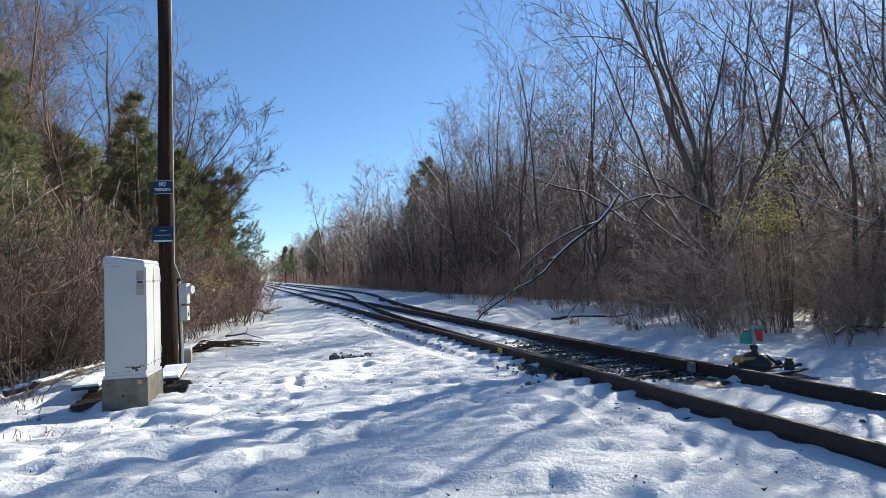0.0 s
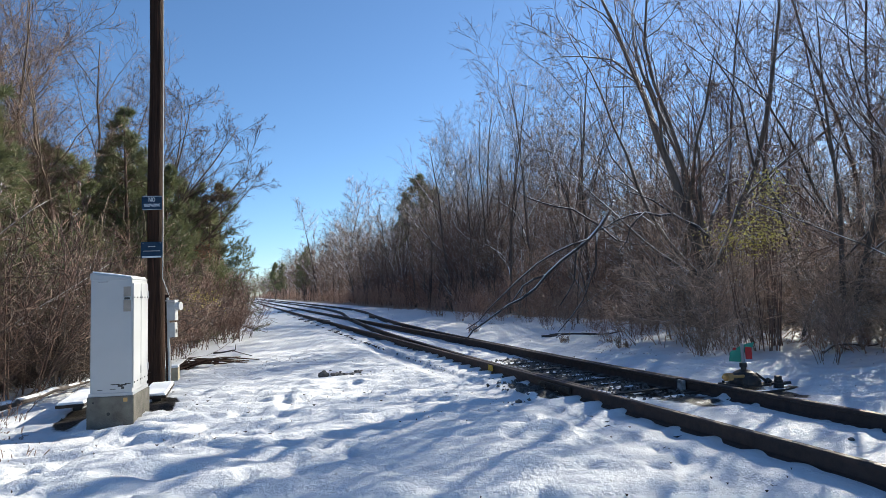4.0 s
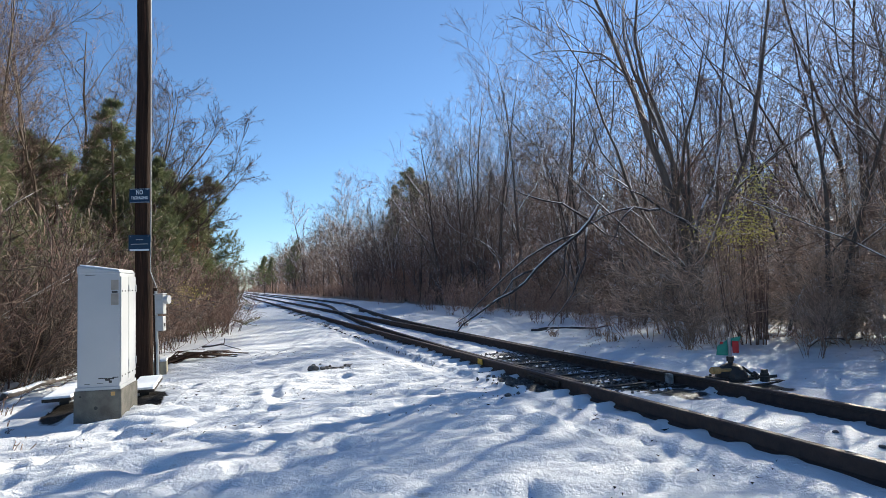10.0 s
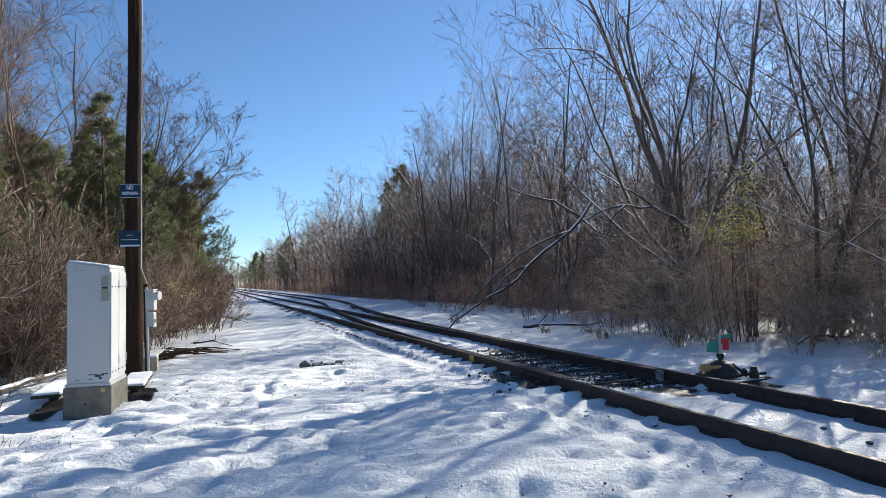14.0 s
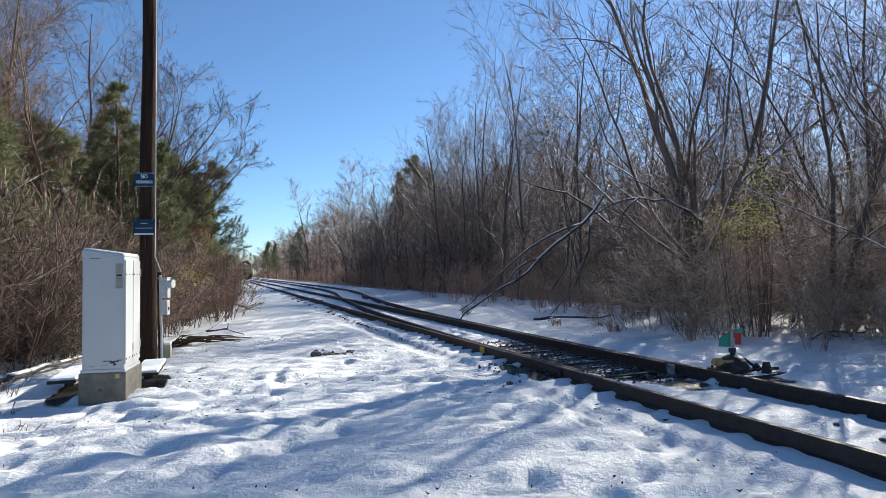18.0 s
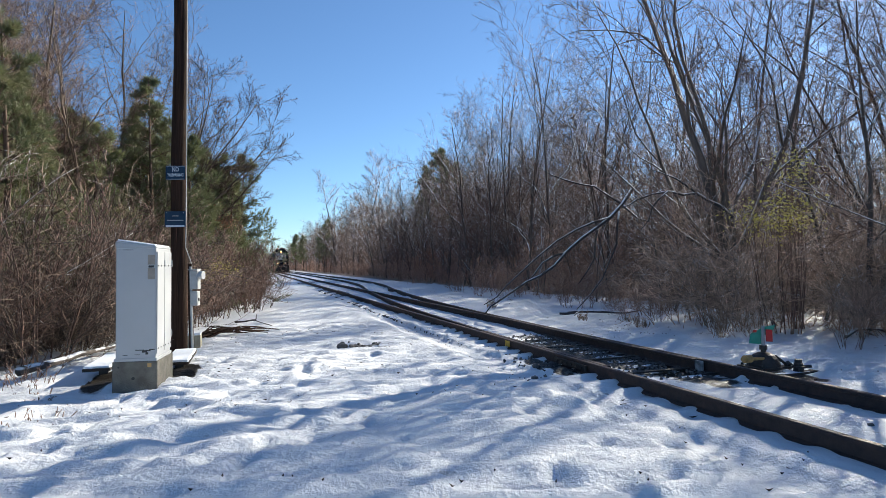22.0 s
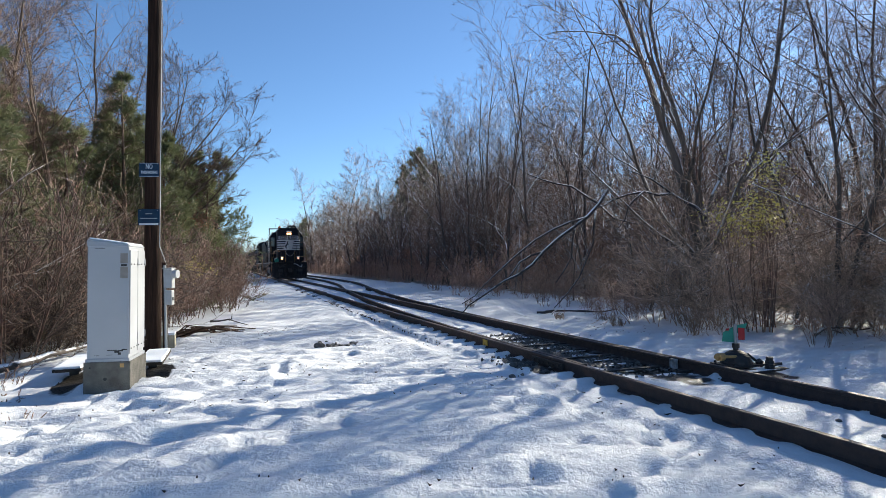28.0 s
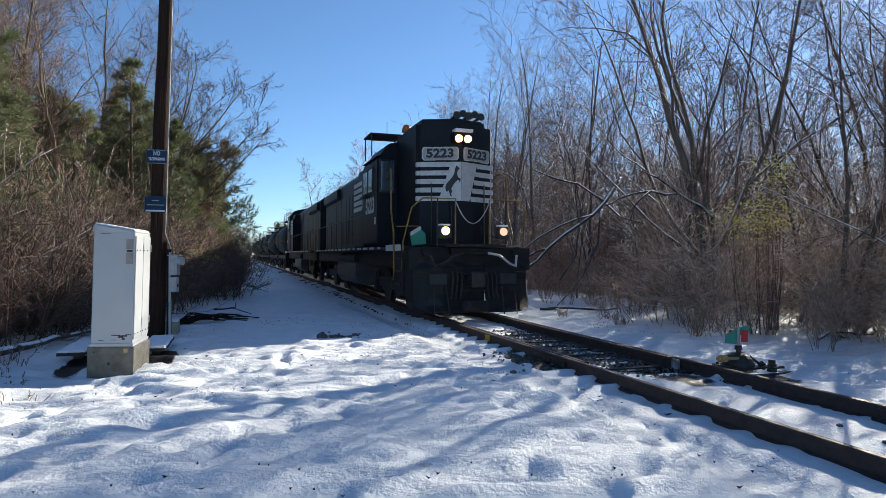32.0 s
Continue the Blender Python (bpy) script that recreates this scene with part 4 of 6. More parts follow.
rng = random.Random(11)
LBL = "leafless grey-brown woodland tree with snow on its limbs"
MANY = "leafless many-stemmed woodland tree with snow on its limbs"
bare = [as_tree("bare_tree", tree_meshes(20 + k, one_stem(rng, 10.5 + 0.5 * k, 0.085 + 0.014 * (k % 3)), TREE), LBL, "tree", BARK, TWIG, "woodland trees") for k in range(4)]
bare += [as_tree("bare_tree", tree_meshes(30 + k, some_stems(rng, 2 + k % 2, 10.5 + k, 0.10), [coarse(SCAFFOLD, count=7), BOUGHS, coarse(TWIGS, count=6), coarse(SPURS, count=3)]), MANY, "tree", BARK, TWIG, "woodland trees") for k in range(4)]
far = [as_tree("bare_tree", tree_meshes(60 + k, one_stem(rng, 11, 0.12), FAR_TREE, 7, 5), "distant leafless woodland tree", "tree", BARK, TWIG, "woodland trees") for k in range(4)]
dry = [as_tree("bare_tree", tree_meshes(50 + k, one_stem(rng, 10.5 + 0.6 * k, 0.095) if k < 2 else some_stems(rng, 2, 10.5, 0.10), [SCAFFOLD, BOUGHS, TWIGS, SPURS]), "leafless brown woodland tree in full sun", "tree", DRY_BARK, DRY_TWIG, "woodland trees") for k in range(4)]
deep_models = [as_tree("bare_tree", tree_meshes(70 + k, one_stem(rng, 11, 0.12), DEEP_TREE, 6, 4), LBL, "tree", BARK, TWIG) for k in range(3)]
saps = [as_tree("sapling", tree_meshes(140 + k, one_stem(rng, 5.2, 0.035, 6), SAPLING, 8, 5, 0.08), "slender leafless brown sapling in the undergrowth", "sapling", BARK, TWIG, "saplings") for k in range(4)]
shrubs = [as_shrub("bare_shrub", shrub_meshes(80 + k, 3.0, 13, SHRUB, 0.5, 0.6), "leafless reddish-brown thicket shrub at the wood's edge", RED_TWIG, RED_TWIG, "thicket shrubs") for k in range(4)]
far_bushes = [as_shrub("bare_shrub", shrub_meshes(180 + k, 3.0, 9, FAR_SHRUB, 0.5, 0.6), "leafless reddish-brown thicket shrub at the wood's edge", RED_TWIG, RED_TWIG) for k in range(4)]
dull = [as_shrub("bare_shrub", shrub_meshes(84 + k, 3.0, 14, SHRUB, 0.5, 0.6), "leafless dark red-brown shrub in the roadside thicket", DULL_RED_TWIG, DULL_RED_TWIG, "thicket shrubs") for k in range(3)]
tans = [as_shrub("bare_shrub", shrub_meshes(90 + k, 3.2, 12, LOOSE, 0.8, 0.9, 0.13, 0.0), "leafless tan-brown undergrowth shrub at the wood's edge", STRAW_TWIG, STRAW_TWIG, "thicket shrubs") for k in range(4)]
tangles = [as_shrub("bramble_tangle", shrub_meshes(100 + k, 3.4, 18, TANGLE, 0.9, 0.9, 0.2, -0.04), "tangle of leafless brown brambles and vines", BRAMBLE, BRAMBLE, "thicket shrubs") for k in range(3)]
pines = [as_pine(pine_meshes(120, 8.0, 0.12, 74, 2.3), "young green pine among bare shrubs"), as_pine(pine_meshes(121, 6.0, 0.11, 58, 2.2), "young green pine among bare shrubs")]
far_pine = as_pine(pine_meshes(122, 8.0, 0.14, 50, 2.2, 0.3, 10, 3.0), "distant dark green pine above bare trees")

# the wood on the right of the track
v = -4.0
while v < 62:
    o = branch_off(v)
    for row in range(3 if v < 14 else 4 if v < 20 else 6):
        u = o + 6.0 + row * 2.4 + rng.uniform(-0.9, 0.9)
        p = spot(u, v + rng.uniform(-1.3, 1.3))
        if rng.random() < (0.6 if v < 7 else 0.86 if v < 13 else 0.85 if v < 24 else 0.52 if v < 36 else 0.3):
            continue
        if math.hypot(p.x, p.y) > 6 and math.hypot(p.x - 6.06, p.y - 13.5) > 1.6:
            plant(rng.choice(bare[:6] if rng.random() < 0.85 else bare), p.x, p.y, rng.uniform(0, 360), rng.uniform(0.75, 1.1) * (0.85 if row == 0 else 1.0) * (1.06 if v > 18 else 1.0), (rng.gauss(0, 2), rng.gauss(0, 2)))
    v += 3.4 if v < 16 else 2.5
v = 62.0
while v < 330:
    o = branch_off(v)
    for row in range(3):
        p = spot(o + 6.0 + row * 3.5 + rng.uniform(-1.2, 1.2), v + rng.uniform(-2, 2))
        plant(rng.choice(far), p.x, p.y, rng.uniform(0, 360), rng.uniform(0.75, 1.15) * (0.9 if v > 85 else 0.95))
    v += 4.5 if v < 150 else 7
far_reds = []
v = -4.0
while v < 330:
    o = branch_off(v)
    for row in range(5):
        wob = 0.55 * math.sin(v * 0.37) + 0.4 * math.sin(v * 1.1 + 1)
        p = spot(o + 4.5 + wob + row * 1.3 + rng.uniform(-0.5, 0.5), v + rng.uniform(-0.6, 0.6))
        if math.hypot(p.x, p.y) > 5:
            redness = 0.25 if v < 12 else 0.75
            size = rng.uniform(0.55, 1.0) * (0.36 + 0.155 * row)
            if v < 27:
                plant(rng.choice(shrubs if rng.random() < redness else tans), p.x, p.y, rng.uniform(0, 360), size)
            else:
                far_reds.append((p.x, p.y, rng.uniform(0, 6.28), size * (1.5 + 0.3 * (v > 45)), rng.randrange(4)))
    v += 1.2 if v < 30 else 2.2 if v < 90 else 5.0
for k in range(22):
    v = rng.uniform(-2, 13)
    p = spot(rng.uniform(4.6, 7.5), v)
    if math.hypot(p.x, p.y) > 6:
        plant(rng.choice(tans), p.x, p.y, rng.uniform(0, 360), rng.uniform(0.35, 0.75))
for k in range(40):
    v = rng.uniform(-3, 60) if k < 30 else rng.uniform(0, 22)
    p = spot(branch_off(v) + rng.uniform(5.5, 15), v)
    if math.hypot(p.x, p.y) > 5.5:
        plant(rng.choice(saps), p.x, p.y, rng.uniform(0, 360), rng.uniform(0.7, 1.25), (rng.gauss(0, 6), rng.gauss(0, 6)))

# Added saplings, nearly all out of view, that shade the snow at lower right.
for k in range(5):
    p = spot(5.4 + rng.uniform(0, 2.4), 2.0 + 1.9 * k + rng.uniform(-.4, .4))
    plant(rng.choice(saps), p.x, p.y, rng.uniform(0, 360), rng.uniform(1.2, 1.6), (rng.gauss(0, 4), rng.gauss(0, 4)))

# More low saplings, mostly unseen, added to cast shade on the near snow.
for k in range(8):
    p = spot(6.2 + rng.uniform(0, 2.2), 7.4 + 0.5 * k + rng.uniform(-.3, .3))
    plant(rng.choice(saps), p.x, p.y, rng.uniform(0, 360), rng.uniform(0.75, 1.0), (rng.gauss(0, 6), rng.gauss(0, 6)))

for x, y, s in ((5.5, 12.9, 0.8), (6.1, 13.0, 0.95), (6.7, 13.3, 0.9), (5.0, 13.8, 0.7), (7.3, 12.6, 1.0), (5.9, 13.9, 0.9), (8.2, 12.0, 0.9), (8.8, 11.2, 0.95)):
    plant(rng.choice(tans), x, y, rng.uniform(0, 360), s)
for k in range(84):
    v = rng.uniform(15, 48)
    p = spot(branch_off(v) + rng.uniform(5.3, 13), v)
    plant(rng.choice(saps), p.x, p.y, rng.uniform(0, 360), rng.uniform(0.6, 0.95) if v < 32 else rng.uniform(0.8, 1.4), (rng.gauss(0, 9), rng.gauss(0, 9)))
# named trees: the forked one, the conifer and two tall poplars on the skyline
FORK = [(0, 200, 3, 9.5, 0.13), (1.2, 285, 38, 7.2, 0.055), (1.5, 275, 25, 9.0, 0.066), (2.1, 300, 12, 9.0, 0.07), (1.4, 95, 20, 9.0, 0.08), (2.4, 60, 34, 6.0, 0.045), (1.3, 270, 60, 4.6, 0.04), (1.0, 100, 62, 3.0, 0.035)]
fork = as_tree("forked_tree", tree_meshes(304, FORK, [coarse(SCAFFOLD, count=7, ratio=(0.28, 0.5)), BOUGHS, coarse(TWIGS, count=6), coarse(SPURS, count=2)], wild=0.1, lift=0.035), "large leafless forked tree with lit snow-dusted limbs", "tree", BARK, TWIG)
fork.matrix_basis = stand_at_place(fork, 6.55, 14.6, 0, 1.06)
# a spreading tree behind the pole that leans out over the path, and leaning ones where the wood comes nearest
SPREAD = [(0, 330, 4, 9.5, 0.13), (2.4, 85, 58, 5.6, 0.06), (2.8, 100, 42, 6.0, 0.06), (3.4, 70, 30, 6.2, 0.06), (3.0, 95, 20, 6.5, 0.065), (3.2, 280, 38, 5.0, 0.06), (2.6, 75, 12, 7.0, 0.06), (3.6, 110, 48, 4.6, 0.045)]
spreading = as_tree("bare_tree", tree_meshes(311, SPREAD, [coarse(SCAFFOLD, count=8, ratio=(0.3, 0.55)), BOUGHS, coarse(TWIGS, count=7), SPURS], lift=0.04), "spreading leafless tree leaning out behind the pole", "tree", DRY_BARK, DRY_TWIG, "woodland trees")
spreading.matrix_basis = stand_at_place(spreading, -10.7, 23.6, 0, 1.0)
LEANERS = [(0, 280, 11, 11, 0.085), (0.2, 262, 21, 10, 0.07), (0.1, 60, 7, 11, 0.08), (0.3, 300, 6, 10, 0.06)]
leaning = as_tree("bare_tree", tree_meshes(315, LEANERS, [coarse(SCAFFOLD, count=8), BOUGHS, coarse(TWIGS, count=6), coarse(SPURS, count=3)]), "leafless tree with several leaning snow-dusted stems", "tree", BARK, TWIG, "woodland trees")
leaning.matrix_basis = stand_at_place(leaning, 12.5, 17.5, 0)
for x, y, a, s in ((16.0, 19.0, 12, 0.95), (10.3, 9.3, 8, 0.8)):
    ob = copy_thing(leaning, Matrix.Identity(4))
    ob.matrix_basis = stand_at_place(ob, x, y, a, s)
for x, y, s in ((-1.0, 68, 1.75), (0.5, 70, 1.6), (-2.6, 71, 1.55), (-27, 131, 1.4), (-29, 138, 1.3), (-31, 143, 1.2), (-40, 165, 1.2), (-44, 172, 1.3)):
    plant(far_pine, x, y, rng.uniform(0, 360), s)
for x, y, s in ((-13.0, 95, 1.5), (-22.9, 120, 1.5), (-11.0, 92, 1.25), (-20, 116, 1.25)):
    plant(far[rng.randrange(4)], x, y, rng.uniform(0, 360), s)

# the left side: thicket, pines and bare trees
v = 18.0
while v < 110:
    for row in range(4):
        p = spot(-4.9 - row * 1.15 - max(0, 25 - v) * 0.36 - min(max(0, v - 24) * 0.07, 2.0) + rng.uniform(-0.4, 0.4), v + rng.uniform(-.5, .5))
        size = rng.uniform(0.75, 1.05) * (0.75 + 0.16 * row)
        if v < 38:
            plant(rng.choice(dull), p.x, p.y, rng.uniform(0, 360), size)
        else:
            far_reds.append((p.x, p.y, rng.uniform(0, 6.28), size, rng.randrange(4)))
    v += 1.2 if v < 42 else 2.5 if v < 70 else 5
for k in range(74):
    d = rng.uniform(10.3, 21)
    a = radians(rng.uniform(-46, -27) if d < 14 else rng.uniform(-46, -25))
    x, y = d / math.cos(a) * math.sin(a), d
    if x > -7.0 - max(0, 11 - y) * 0.3:
        x -= 1.2
    plant(rng.choice(tangles if rng.random() < 0.8 else dull), x, y, rng.uniform(0, 360), rng.uniform(0.6, 1.05) * (1.15 if x < -0.62 * y else 0.85))
for x, y, k, s in ((-9.75, 20.0, 0, 1.0), (-9.1, 26.2, 1, 1.05), (-10.3, 25.0, 1, 1.1), (-11.0, 28.5, 1, 1.1), (-12.0, 31.5, 0, 0.85), (-13.0, 36, 0, 0.85), (-11.3, 22.5, 0, 0.9), (-9.3, 23.4, 1, 0.8), (-9.6, 13.3, 0, 0.95),
                   (-13, 20.5, 1, 1.2), (-10.6, 18.0, 1, 1.0), (-12.6, 25.5, 0, 1.0), (-14.5, 29, 0, 1.1), (-11.8, 14.5, 0, 1.1), (-8.6, 21.4, 1, 0.6), (-14.2, 40, 0, 0.9), (-16.5, 47, 0, 0.9), (-11.4, 16.4, 1, 0.95), (-13.6, 18.2, 0, 0.95), (-10.2, 22.0, 0, 0.85), (-12.8, 22.8, 1, 1.1), (-15.0, 23.5, 0, 1.0), (-8.9, 24.6, 1, 0.85), (-8.7, 20.2, 1, 1.0), (-10.5, 20.8, 0, 0.92), (-9.6, 25.6, 0, 0.8), (-12.2, 17.6, 0, 1.0), (-10.9, 15.2, 1, 1.1)):
    plant(pines[k], x, y, rng.uniform(0, 360), s)
for x, y, k, s in ((-11.6, 18.0, 0, 1.0), (-13.5, 14.0, 2, 1.1), (-14.5, 19, 3, 1.1), (-13.0, 25, 1, 1.1), (-15, 30, 0, 1.2), (-12.4, 11.0, 1, 0.95), (-16, 22, 2, 1.2), (-17, 15, 0, 1.2), (-11.4, 26.5, 4, 0.8), (-18, 28, 5, 1.1), (-12.6, 20.5, 5, 0.95), (-13.8, 17, 1, 0.9), (-11.2, 14.6, 3, 0.8), (-15, 12, 7, 0.9), (-12.0, 23.0, 2, 0.9), (-10.4, 17.0, 1, 0.85), (-12.4, 16.0, 2, 0.95), (-13.6, 21.5, 0, 1.0), (-14.8, 16.0, 1, 1.0), (-11.0, 12.6, 0, 0.8), (-13.0, 12.8, 3, 0.95), (-11.8, 28.5, 2, 0.9)):
    plant(dry[k % 4], x, y, rng.uniform(0, 360), s, (rng.gauss(0, 4), rng.gauss(0, 4)))
for k in range(14):
    d = rng.uniform(10, 30)
    x = -d * rng.uniform(0.5, 1.0) - 1.5
    plant(rng.choice(saps), x, d, rng.uniform(0, 360), rng.uniform(0.8, 1.3), (rng.gauss(0, 7), rng.gauss(0, 7)))
v = 45.0
while v < 330:
    for row in range(2):
        p = spot(-10.0 - row * 3 + rng.uniform(-1, 1), v + rng.uniform(-2, 2))
        plant(rng.choice(far), p.x, p.y, rng.uniform(0, 360), rng.uniform(0.5, 0.8))
    v += 6


def wood_beyond(name, label, places, models, mat=None):
    """Far trees past counting, joined in one mesh."""
    V, L, T, n0 = [], [], [], 0
    data = []
    for m in models:
        co, ls, ts, a0 = [], [], [], 0
        for ch in m.children:
            me = ch.data
            c = np.empty(len(me.vertices) * 3, np.float32)
            l = np.empty(len(me.loops), np.int32)
            t = np.empty(len(me.polygons), np.int32)
            me.vertices.foreach_get("co", c), me.loops.foreach_get("vertex_index", l), me.polygons.foreach_get("loop_total", t)
            co.append(c.reshape(-1, 3)), ls.append(l + a0), ts.append(t)
            a0 += len(me.vertices)
        data.append((np.concatenate(co), np.concatenate(ls), np.concatenate(ts)))
    for x, y, turn, s, k in places:
        co, ls, ts = data[k % len(data)]
        c, q = math.cos(turn), math.sin(turn)
        V.append(co @ np.array([[c, q, 0], [-q, c, 0], [0, 0, 1]]) * s + np.array([x, y, snow_height(x, y)]))
        L.append(ls + n0), T.append(ts)
        n0 += len(co)
    ob = new(name, raw_mesh(np.concatenate(V), np.concatenate(L), np.concatenate(T)))
    ob.data.materials.append(mat or TWIG)
    return tagged(ob, label, "woodland", kind="stuff")


deep = []
for k in range(220):
    v = rng.uniform(-12, 70) if k < 100 else rng.uniform(60, 260)
    p = spot(branch_off(v) + (rng.uniform(20, 52) if k < 100 else rng.uniform(14, 30)), v)
    deep.append((p.x, p.y, rng.uniform(0, 6.28), rng.uniform(0.4, 1.0), k))
for k in range(270):
    v = rng.uniform(24, 95)
    p = spot(branch_off(v) + rng.uniform(13, 42), v)
    deep.append((p.x, p.y, rng.uniform(0, 6.28), rng.uniform(0.4, 0.95), k))
wood_beyond("woodland", "dense leafless brown woodland deep behind the track", deep, deep_models)
deep = []
for k in range(260):
    x, y = rng.uniform(-42, -16), rng.uniform(4, 45)
    deep.append((x, y, rng.uniform(0, 6.28), rng.uniform(0.4, 0.95), k))
wood_beyond("woodland", "dense leafless brown woodland behind the roadside thicket", deep, deep_models)
wood_beyond("thicket", "reddish-brown leafless thicket along the far track", far_reds, far_bushes, RED_TWIG)
deep = []
for k in range(210):
    v = rng.uniform(36, 70) if k < 110 else rng.uniform(60, 150)
    p = spot(branch_off(v) + rng.uniform(5.5, 14), v)
    deep.append((p.x, p.y, rng.uniform(0, 6.28), rng.uniform(0.32, 0.6), k))
wood_beyond("woodland", "leafless young growth under the taller trees", deep, deep_models)
deep = []
for k in range(112):
    v = rng.uniform(-3, 14) if k < 12 else rng.uniform(14, 60)
    p = spot(branch_off(v) + rng.uniform(9 if v > 14 else 12, 20), v)
    deep.append((p.x, p.y, rng.uniform(0, 6.28), rng.uniform(0.9, 1.7), k))
wood_beyond("thicket", "tan leafless undergrowth deep in the wood", deep, far_bushes, TWIG)
deep = [(*spot(rng.uniform(-45, 30), rng.uniform(520, 620)).xy, rng.uniform(0, 6.28), rng.uniform(1.1, 1.7), k) for k in range(70)]
wood_beyond("woodland", "hazy bare woodland closing the far end of the line", deep, deep_models)
retire(*bare, *dry, *far, *deep_models, *saps, *shrubs, *far_bushes, *dull, *tans, *tangles, *pines, far_pine)


# ---- fallen wood, brush and small growth ----
def limb(name, label, lines, r, mat=DARK_BARK, category="branch"):
    t = thing(name, label, category)
    r0 = random.Random(len(name) + len(lines))
    for k, line in enumerate(lines):
        pts = []
        for i in range(len(line) - 1):
            a, c = Vector(line[i]), Vector(line[i + 1])
            for g in (0, 0.5):
                pts.append(a.lerp(c, g) + Vector((r0.gauss(0, .02), r0.gauss(0, .02), r0.gauss(0, .03))) * (1 if g else 0.3))
        pts.append(Vector(line[-1]))
        rr = r if k == 0 else r * 0.55
        V, F = tube(pts, [max(rr * (1 - 0.8 * i / len(pts)), 0.008) for i in range(len(pts))], 7)
        part("main_stem" if k == 0 else "side_stem", bm_of(V, F), mat, t, smooth=True)
    return t


limb("broken_limb", "dark broken limb leaning from a tree down to the snow",
     [[(5.52, 18.5, 3.9), (4.92, 18.0, 3.12), (4.11, 17.5, 2.47), (3.1, 17.0, 1.78), (2.31, 16.6, 1.13), (1.6, 16.5, 0.8), (0.95, 16.6, 0.36), (0.75, 16.6, 0.15)],
      [(4.49, 17.7, 2.75), (3.41, 17.2, 2.4), (2.29, 16.8, 1.67), (1.4, 16.6, 0.9), (0.8, 16.8, 0.4)],
      [(4.8, 17.9, 2.95), (4.62, 17.6, 1.96), (4.14, 17.3, 1.03), (3.33, 17.0, 0.2)],
      [(4.92, 18.0, 3.12), (5.3, 17.8, 2.7), (5.9, 17.6, 2.5)], [(4.11, 17.5, 2.47), (3.9, 17.2, 1.6), (3.4, 17.0, 0.9)],
      [(4.92, 18.0, 3.12), (4.2, 18.3, 3.7), (3.3, 18.2, 3.9), (2.5, 18.0, 4.3)], [(3.1, 17.0, 1.78), (2.4, 16.9, 1.5), (1.9, 16.6, 0.9)]], 0.062)
limb("arching_limb", "snow-dusted limb arching out of the wood", [[(6.06, 13.5, 2.4), (5.84, 13.5, 2.6), (5.43, 13.8, 2.97), (4.87, 14.0, 3.04), (4.21, 14.2, 2.9), (3.9, 14.3, 2.73)],
      [(4.87, 14.0, 3.04), (4.5, 14.0, 2.7), (4.2, 13.9, 2.2)], [(5.43, 13.8, 2.97), (4.9, 13.6, 3.3), (4.3, 13.5, 3.5)]], 0.045)
limb("fallen_log", "thin fallen log with snow along its top", [[(-6.6, 9.3, 0.06), (-6.52, 10.3, 0.1), (-6.5, 11.06, 0.12), (-6.45, 12.0, 0.14)]], 0.075, BARK)
pr = random.Random(17)
limb("branch_pile", "heap of dark cut branches on the snow", [[(-5.6 + pr.uniform(-.3, .3), 12.9 + pr.uniform(-.3, .5), 0.03), (-5.25 + pr.uniform(-.3, .3), 13.7 + pr.uniform(-.4, .4), 0.12 + pr.uniform(0, .14)), (-4.6 + pr.uniform(-.5, .4), 14.7 + pr.uniform(-.6, .5), 0.03 + pr.uniform(0, .1))] for k in range(20)], 0.034, POLE, "branch pile")
limb("fallen_branch", "snow-covered fallen branch at the wood's edge", [[(2.9, 17.2, 0.08), (3.4, 17.0, 0.12), (4.2, 16.8, 0.12), (4.9, 16.4, 0.2)], [(3.4, 17.0, 0.12), (3.2, 16.7, 0.05)]], 0.05)
limb("fallen_branch", "snow-topped bare branch lying in the brush", [[(6.9, 11.1, 0.1), (7.12, 11.2, 0.17), (7.56, 11.2, 0.2), (7.99, 11.3, 0.14), (8.5, 11.5, 0.2)], [(7.3, 11.2, 0.17), (7.6, 11.3, 0.08)]], 0.035, BARK)
limb("hung_branch", "snow-dusted broken branch hung up in the brush", [[(7.1, 12.0, 0.3), (7.51, 12.0, 1.2), (7.8, 12.0, 1.31), (8.13, 12.0, 1.28), (8.6, 12.2, 1.3)], [(7.8, 12.0, 1.31), (8.1, 11.9, 1.5)]], 0.035, BARK)
limb("fallen_branch", "bare fallen branch behind the meter boxes", [[(-5.9, 16.6, 0.1), (-5.3, 16.3, 0.15), (-4.7, 15.9, 0.05)], [(-5.3, 16.3, 0.15), (-5.1, 15.9, 0.35)]], 0.03)


def brush(name, label, x, y, height, stems, mat, seed, spread=0.9, foot=0.3, category="brush"):
    spec = [coarse(SHRUB[0], count=4, thin=0.003), coarse(SHRUB[1], count=3, thin=0.003)]
    t = thing(name, label, category, Matrix.Translation((x, y, snow_height(x, y))))
    m = shrub_meshes(seed, height, stems, spec, spread, foot, r=0.006)
    part("stem_clump", m[0], mat, t)
    part("twig_mass", m[1], mat, t)
    return t


